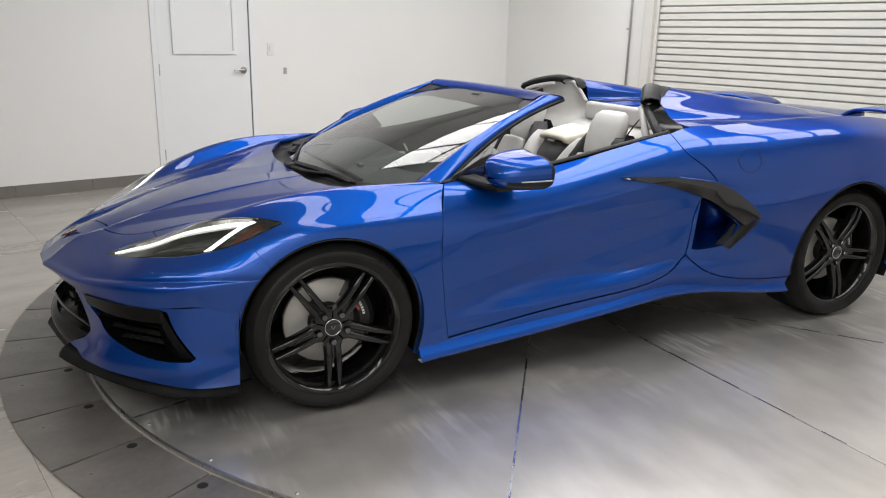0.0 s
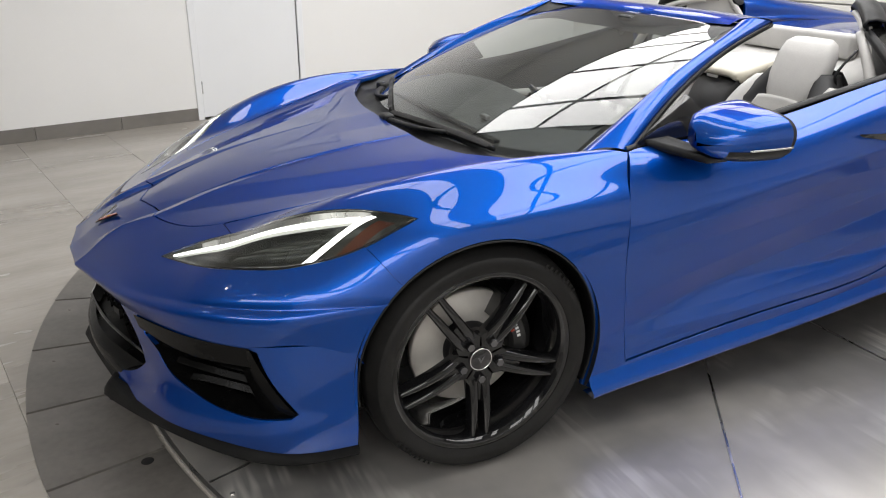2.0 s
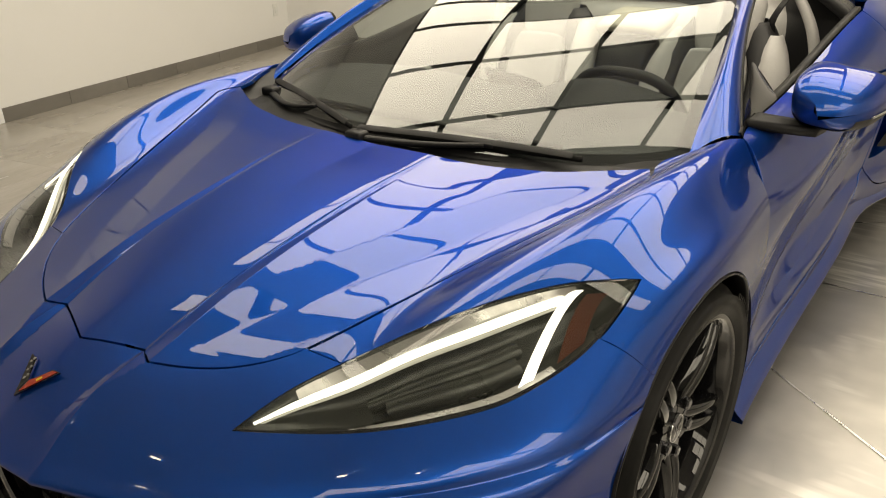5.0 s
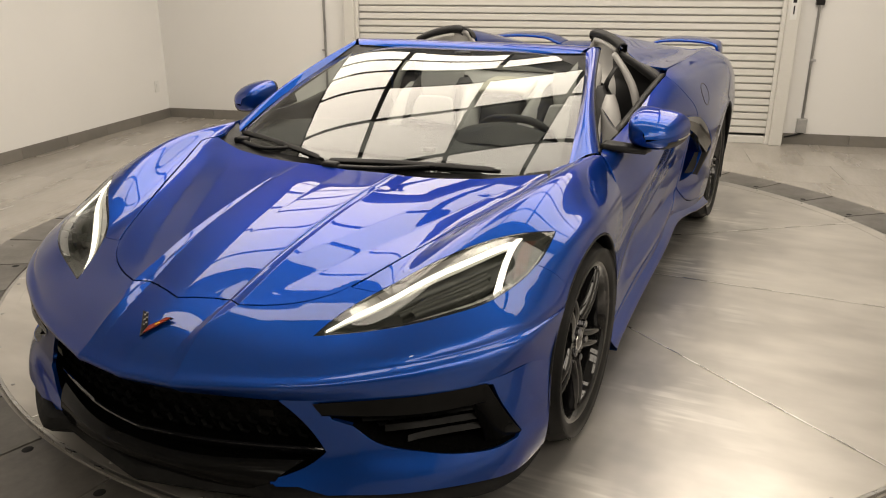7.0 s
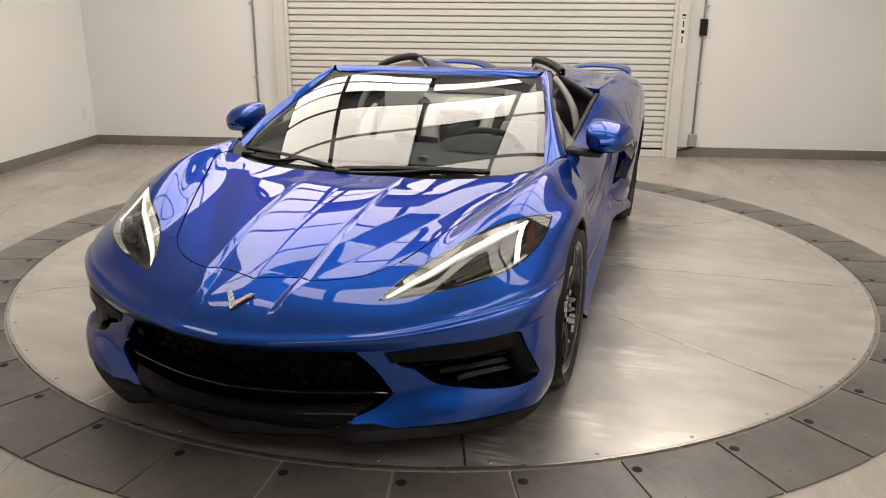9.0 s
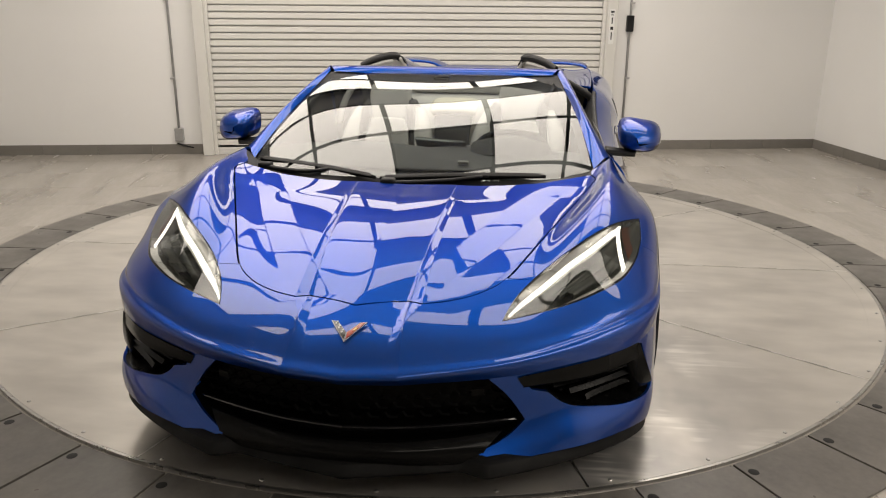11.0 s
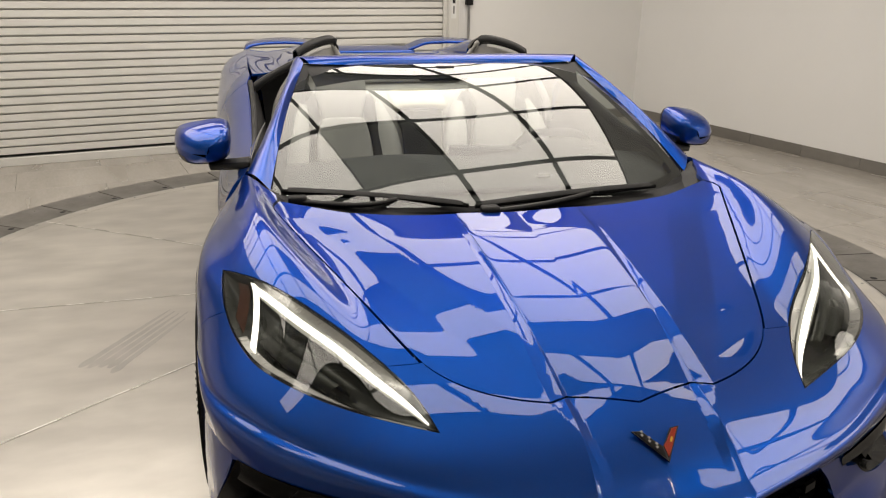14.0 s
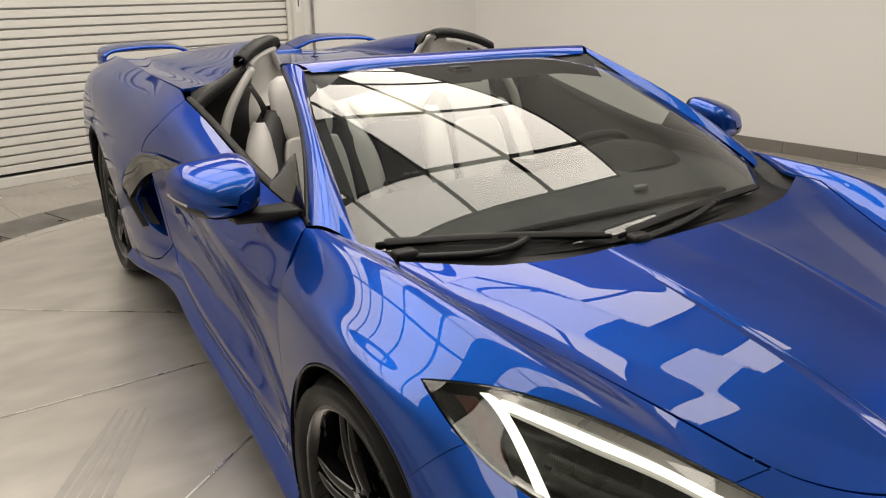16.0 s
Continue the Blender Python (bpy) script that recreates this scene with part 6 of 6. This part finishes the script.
# fairing hoops with black caps
for flip in (False, True):
    fl = mirrored if flip else (lambda q: q)
    g0_ = [(.552, 1.690, 1.070), (.500, 1.748, 1.108), (.435, 1.832, 1.142), (.385, 1.895, 1.142), (.356, 1.925, 1.10), (.318, 1.955, 1.03)]
    part("grey_edge", fl(tube(g0_, .013, 8, 40)), M_SEAT, car, "grey trim under the fairing cap")
    front_edge = curve([(.566, 1.650, 1.104), (.515, 1.692, 1.134), (.440, 1.752, 1.157), (.385, 1.798, 1.160), (.366, 1.815, 1.146)], 30)
    back_edge = front_edge + np.array([.010, .080, .006])
    top_edge = (front_edge + back_edge) / 2 + (0, 0, .010)
    cap = part("cap_edge", fl(grid([front_edge - (0, -.02, .016), front_edge - (0, .004, .004), front_edge + (0, .010, .010), top_edge, back_edge, back_edge - (0, -.01, .03)])), M_BLACK, car, "black padded edge of the fairing cap")
    thicken(cap, .008)
    part("cap_trim", fl(tube(front_edge[3:27:4] + (-.004, .004, -.030), .011, 8, 30)), M_SEAT, car, "pale grey strip under the cap")
    # dark quarter window and its frame
    tri = [(.560, 1.680, 1.090), (.556, 1.766, 1.096), (.745, 1.768, 1.000), (.785, 1.605, .962)]
    q4 = loft([[tri[0], (.68, 1.635, 1.032), tri[3]], [tri[1], (.635, 1.764, 1.036), tri[2]]], 12, 6)
    part("quarter_window", fl(q4), M_GRILLE, car, "dark fixed quarter window")
    post = tube([(.562, 1.676, 1.076), (.665, 1.632, 1.025), (.752, 1.602, .975), (.775, 1.595, .95)], [.014, .018, .020, .02], 10, 20, (1, 1))
    part("window_post", fl(post), M_BLACK, car)
    part("grey_post", fl(tube([(.535, 1.665, 1.075), (.60, 1.64, 1.00), (.66, 1.62, .90), (.69, 1.61, .78)], [.014, .018, .02, .02], 10, 20)), M_SEAT, car)


# seats
def seat(cx):
    t = part("seat", loft([[(cx - .25, 1.02, .40), (cx, 1.0, .43), (cx + .25, 1.02, .40)], [(cx - .26, .95, .46), (cx, .93, .47), (cx + .26, .95, .46)], [(cx - .25, 1.05, .49), (cx, 1.05, .475), (cx + .25, 1.05, .49)], [(cx - .24, 1.30, .48), (cx, 1.30, .455), (cx + .24, 1.30, .48)], [(cx - .22, 1.46, .50), (cx, 1.47, .47), (cx + .22, 1.46, .50)]], 24, 20), M_SEAT, car, "light grey leather sports seat with black inlays")
    thicken(t, .05, 1)

    def back_row(z, y, w, dish, d):
        w = w * .80
        return [(cx - w, y + d, z), (cx - w * .88, y - dish, z), (cx - w * .55, y + .0, z), (cx, y + .012, z), (cx + w * .55, y + .0, z), (cx + w * .88, y - dish, z), (cx + w, y + d, z)]
    rows = [back_row(.44, 1.40, .25, .07, .06), back_row(.56, 1.445, .262, .075, .06), back_row(.68, 1.49, .262, .065, .06), back_row(.78, 1.53, .245, .05, .05), back_row(.86, 1.56, .20, .03, .04), back_row(.92, 1.585, .150, .02, .03)]
    b = part("backrest", [np.array(loft(rows, 40, 30)[0]) + (0, .022, -.01), loft(rows, 40, 30)[1]], M_SEATDARK, t, "charcoal backrest core")
    thicken(b, .03, 1)
    centre = loft([[(cx - .135, 1.385, .46), (cx - .07, 1.40, .46), (cx + .07, 1.40, .46), (cx + .135, 1.385, .46)], [(cx - .135, 1.432, .60), (cx - .07, 1.446, .60), (cx + .07, 1.446, .60), (cx + .135, 1.432, .60)],
                   [(cx - .125, 1.490, .74), (cx - .06, 1.500, .74), (cx + .06, 1.500, .74), (cx + .125, 1.490, .74)], [(cx - .10, 1.525, .815), (cx - .05, 1.530, .825), (cx + .05, 1.530, .825), (cx + .10, 1.525, .815)]], 20, 16)
    thicken(part("centre_panel", centre, M_STITCH, b, "perforated grey centre panel"), .03, 1)
    for s in (1, -1):
        wing = []
        for z, pts in ((.46, ((.13, 1.425), (.155, 1.375), (.205, 1.345), (.255, 1.40), (.25, 1.50))), (.62, ((.135, 1.478), (.16, 1.425), (.212, 1.385), (.268, 1.44), (.255, 1.55))), (.76, ((.140, 1.525), (.16, 1.48), (.205, 1.448), (.248, 1.495), (.235, 1.59))),
                       (.845, ((.150, 1.555), (.162, 1.525), (.188, 1.508), (.210, 1.54), (.205, 1.61))), (.885, ((.165, 1.575), (.168, 1.565), (.178, 1.560), (.186, 1.575), (.185, 1.61)))):
            wing.append([(cx + s * x, y, z) for x, y in pts])
        thicken(part("bolster", loft(wing, 24, 24), M_SEAT, b, "grey leather side bolster"), .012, 0)
        part("seat_bolster", tube([(cx + s * .235, 1.00, .46), (cx + s * .245, 1.18, .49), (cx + s * .235, 1.38, .50)], [.04, .05, .045], 12, 16), M_SEAT, t)
    hr = []
    for z, w, d, y in ((.795, .070, .020, 1.552), (.805, .090, .040, 1.554), (.85, .106, .052, 1.565), (.91, .120, .060, 1.588), (.98, .120, .058, 1.612), (1.025, .104, .046, 1.624), (1.042, .078, .030, 1.630)):
        hr.append([(cx + w * np.sign(math.cos(a)) * abs(math.cos(a)) ** .7, y + d * np.sign(math.sin(a)) * abs(math.sin(a)) ** .7, z) for a in np.linspace(0, 2 * math.pi, 32, endpoint=False)])
    hv, hf = grid(hr, True)
    part("headrest", (hv, hf + [tuple(range(32))[::-1], tuple(range(len(hv) - 32, len(hv)))]), M_SEAT, t, "light grey padded headrest")
    part("shell_back", loft([[(cx - .2, 1.58, .50), (cx, 1.62, .50), (cx + .2, 1.58, .50)], [(cx - .2, 1.66, .78), (cx, 1.68, .78), (cx + .2, 1.66, .78)], [(cx - .11, 1.68, .93), (cx, 1.69, .93), (cx + .11, 1.68, .93)]], 12, 10), M_SEATDARK, t)


seat(.375)
seat(-.375)

# centre: waterfall pad, console, divider of buttons
pad_rows = []
for y, w, z in ((1.515, .115, .872), (1.525, .135, .890), (1.60, .142, .912), (1.67, .140, .928), (1.71, .135, .932)):
    pad_rows.append([(x * w, y, z - .016 * abs(x) ** 6) for x in np.linspace(-1, 1, 17)])
pad = part("centre_pad", grid(pad_rows), M_CREAM, car, "ivory padded panel between the seats")
thicken(pad, .05)
part("pad_mark", prism([(-.035, 1.518, .862), (.035, 1.518, .862), (.03, 1.515, .850), (-.03, 1.515, .850)], (0, -.003, 0)), M_STEEL, car, smooth=False)
cons = loft([[(-.115, 1.56, .86), (0, 1.55, .862), (.115, 1.56, .86)], [(-.10, 1.48, .74), (0, 1.46, .745), (.10, 1.48, .74)], [(-.095, 1.40, .60), (0, 1.385, .605), (.095, 1.40, .60)], [(-.09, 1.15, .575), (0, 1.14, .58), (.09, 1.15, .575)], [(-.10, .90, .60), (0, .89, .605), (.10, .90, .60)], [(-.12, .72, .70), (0, .70, .705), (.12, .72, .70)]], 16, 30)
thicken(part("centre_console", cons, M_SEATDARK, car, "charcoal centre console"), .10, 1)
part("console_mark", joint(*[prism([(x, 1.42 + .02 * k, .652 + .025 * k), (x + .025, 1.42 + .02 * k, .652 + .025 * k), (x + .025, 1.421 + .02 * k, .656 + .025 * k), (x, 1.421 + .02 * k, .656 + .025 * k)], (0, -.004, 0)) for x in (-.03, .008) for k in (0,)]), M_STEEL, car, smooth=False)
part("divider", loft([[(-.155, .72, .80), (-.150, .95, .72), (-.145, 1.2, .64), (-.14, 1.4, .63)], [(-.135, .72, .815), (-.128, .95, .735), (-.122, 1.2, .655), (-.118, 1.4, .645)], [(-.115, .72, .80), (-.108, .95, .72), (-.100, 1.2, .635), (-.10, 1.4, .62)]], 20, 8), M_GLOSS, car, "ridge of buttons beside the console")
# dashboard
dash = loft([[(0, .15, .755), (.3, .165, .757), (.6, .29, .765), (.70, .40, .775)], [(0, .35, .790), (.3, .36, .800), (.58, .42, .805), (.70, .48, .80)], [(0, .58, .815), (.3, .57, .835), (.58, .58, .825), (.71, .60, .81)], [(0, .66, .800), (.3, .66, .815), (.58, .66, .80), (.72, .66, .79)], [(0, .70, .62), (.3, .70, .62), (.58, .70, .62), (.72, .68, .62)], [(0, .60, .40), (.3, .60, .40), (.58, .60, .40), (.70, .60, .40)]], 30, 30)
part("dashboard", both(dash), M_DASH, car, "charcoal leather dashboard")
hood_ = loft([[(.20, .50, .81), (.37, .47, .828), (.55, .50, .81)], [(.20, .60, .842), (.37, .57, .868), (.55, .60, .842)], [(.20, .70, .838), (.37, .69, .870), (.55, .70, .838)], [(.22, .70, .76), (.37, .70, .76), (.53, .70, .76)]], 18, 14)
part("instrument_hood", hood_, M_SEATDARK, car)
part("centre_screen", moved(box(.26, .02, .14, (0, 0, 0), .008), pose(.06, .68, .80, 35, 0, -18)), M_SCREEN, car, "dark centre screen", smooth=False)
for s in (.64, -.64, -.3):
    part("air_vent", box(.13, .02, .028, (s, .665, .770), .006), M_STEEL, car, "satin vent frame")
part("defroster", box(.9, .025, .012, (0, .27, .789), .003), M_BLACK, car)
part("dash_plate", box(.045, .02, .014, (.19, .36, .810), .004), M_STEEL, car)
# steering wheel
ring_w = [(.375 + .175 * np.sign(math.cos(a)) * abs(math.cos(a)) ** .75, .82 + .05 * math.sin(a) ** 1, .735 + .150 * np.sign(math.sin(a)) * abs(math.sin(a)) ** .78) for a in np.linspace(0, 2 * math.pi, 33)]
ring_w = [(x, .80 + (z - .735) * -.42, z) for x, _, z in ring_w]
sw = part("steering_wheel", tube(ring_w, .016, 10, 80, close=False), M_SEATDARK, car, "charcoal squared steering wheel")
part("boss", joined(moved(box(.15, .05, .11, (0, 0, 0), .025, 3), pose(.375, .79, .735, 22)), box(.30, .02, .03, (.375, .80, .735), .008), box(.03, .02, .14, (.375, .835, .665), .008)), M_SEATDARK, sw)
part("spoke_trim", joined(box(.07, .014, .022, (.30, .786, .735), .005), box(.07, .014, .022, (.45, .786, .735), .005)), M_STEEL, sw)
for s in (1, -1):
    part("seat_belt", tube([(s * .56, 1.64, 1.02), (s * .52, 1.60, .92), (s * .535, 1.58, .80), (s * .58, 1.50, .55)], .022, 8, 24, (1, .15)), M_BLACK, car, "black seat belt")

# ---------- floor tiles and skirting ----------
floor_tiles = thing("tile_floor", "grey-beige polished stone-look floor tiles", "floor", kind="structure", at=RM)
TW, TL, JW = 0.5985, 1.1985, 0.0015


def tile_mesh(name, w, l, h, mat, b=0.0008):
    v = [(x, y, z) for z, k in ((-h, 0), (-b, 0), (0, b)) for x, y in ((-w / 2 + k, -l / 2 + k), (w / 2 - k, -l / 2 + k), (w / 2 - k, l / 2 - k), (-w / 2 + k, l / 2 - k))]
    f = [(8, 9, 10, 11)] + [(r + i, r + (i + 1) % 4, r + 4 + (i + 1) % 4, r + 4 + i) for r in (0, 4) for i in range(4)]
    return mesh_of(name, v, f, mat, False)


whole_tile = tile_mesh("tile", TW, TL, 0.008, M_TILE)
nu, nv = int((U1 - U0) / (TL + JW)) + 1, int((V1 - V0) / (TW + JW)) + 1
dc = RM.inverted() @ Vector((*DISC, 0))
edge_tiles = {}
for r in range(nv):
    for c in range(-1, nu + 1):
        u0, v0 = U0 + (c + (0.5 if r % 2 else 0.0)) * (TL + JW), V0 + r * (TW + JW)
        u1, v1 = u0 + TL, v0 + TW
        u0, u1, v1 = max(u0, U0), min(u1, U1), min(v1, V1)
        if u1 - u0 < 0.02 or v1 - v0 < 0.02:
            continue
        far = max(math.hypot(x - dc.x, y - dc.y) for x in (u0, u1) for y in (v0, v1))
        if far < RING_R - 0.02:
            continue
        key = (round(u1 - u0, 3), round(v1 - v0, 3))
        if key not in edge_tiles:
            edge_tiles[key] = tile_mesh("tile", key[1], key[0], 0.008, M_TILE)
        t = part("tile", edge_tiles[key], None, floor_tiles)
        t.location = ((u0 + u1) / 2, (v0 + v1) / 2, FLOOR)
        t.rotation_euler = (0, 0, radians(90))

skirting = thing("baseboard", "dark grey stone skirting tiles along the walls", "skirting", kind="structure", at=RM)
BH = 0.088 - FLOOR


def skirt(u0, v0, u1, v1, facing):
    """A run of skirting tiles from one point to the other; facing turns them to the room."""
    n = max(1, round(math.hypot(u1 - u0, v1 - v0) / 0.6))
    step = math.hypot(u1 - u0, v1 - v0) / n
    me = mesh_of("skirting_tile", *[q for q in (lambda b: ([tuple(v.co) for v in b.verts], [tuple(v.index for v in f.verts) for f in b.faces]))(indexed(box(step - 0.003, 0.011, BH, (0, -0.0055, BH / 2), 0.0015, 1)))], M_BASE, False)
    for i in range(n):
        t = part("skirting_tile", me, None, skirting)
        t.location = (u0 + (u1 - u0) * (i + 0.5) / n, v0 + (v1 - v0) * (i + 0.5) / n, FLOOR)
        t.rotation_euler = (0, 0, radians(facing))


def indexed(b):
    b.verts.ensure_lookup_table()
    b.verts.index_update()
    return b


skirt(U0, V1, RO0 - 0.107, V1, 0)
skirt(RO1 + 0.107, V1, U1, V1, 0)
skirt(U0, V0, U0, DO0 - 0.05, 90)
skirt(U0, DO1 + 0.05, U0, V1, 90)
skirt(U1, V0, U1, V1, -90)
skirt(U0, V0, U1, V0, 180)
# stickers on the shutter's post
post_sign = thing("sticker", "narrow white notice sticker on the shutter post", "sticker", at=RM)
su = RO1 + 0.05
part("sheet", box(0.055, 0.001, 0.34, (su, V1 - 0.131, 1.27)), M_PLASTIC, post_sign, smooth=False)
for z, h, w in ((1.415, 0.02, 0.036), (1.385, 0.008, 0.03), (1.33, 0.06, 0.012), (1.255, 0.03, 0.03), (1.18, 0.07, 0.012)):
    part("print_bar", box(w, 0.001, h, (su, V1 - 0.132, z)), M_BLACK, post_sign, smooth=False)
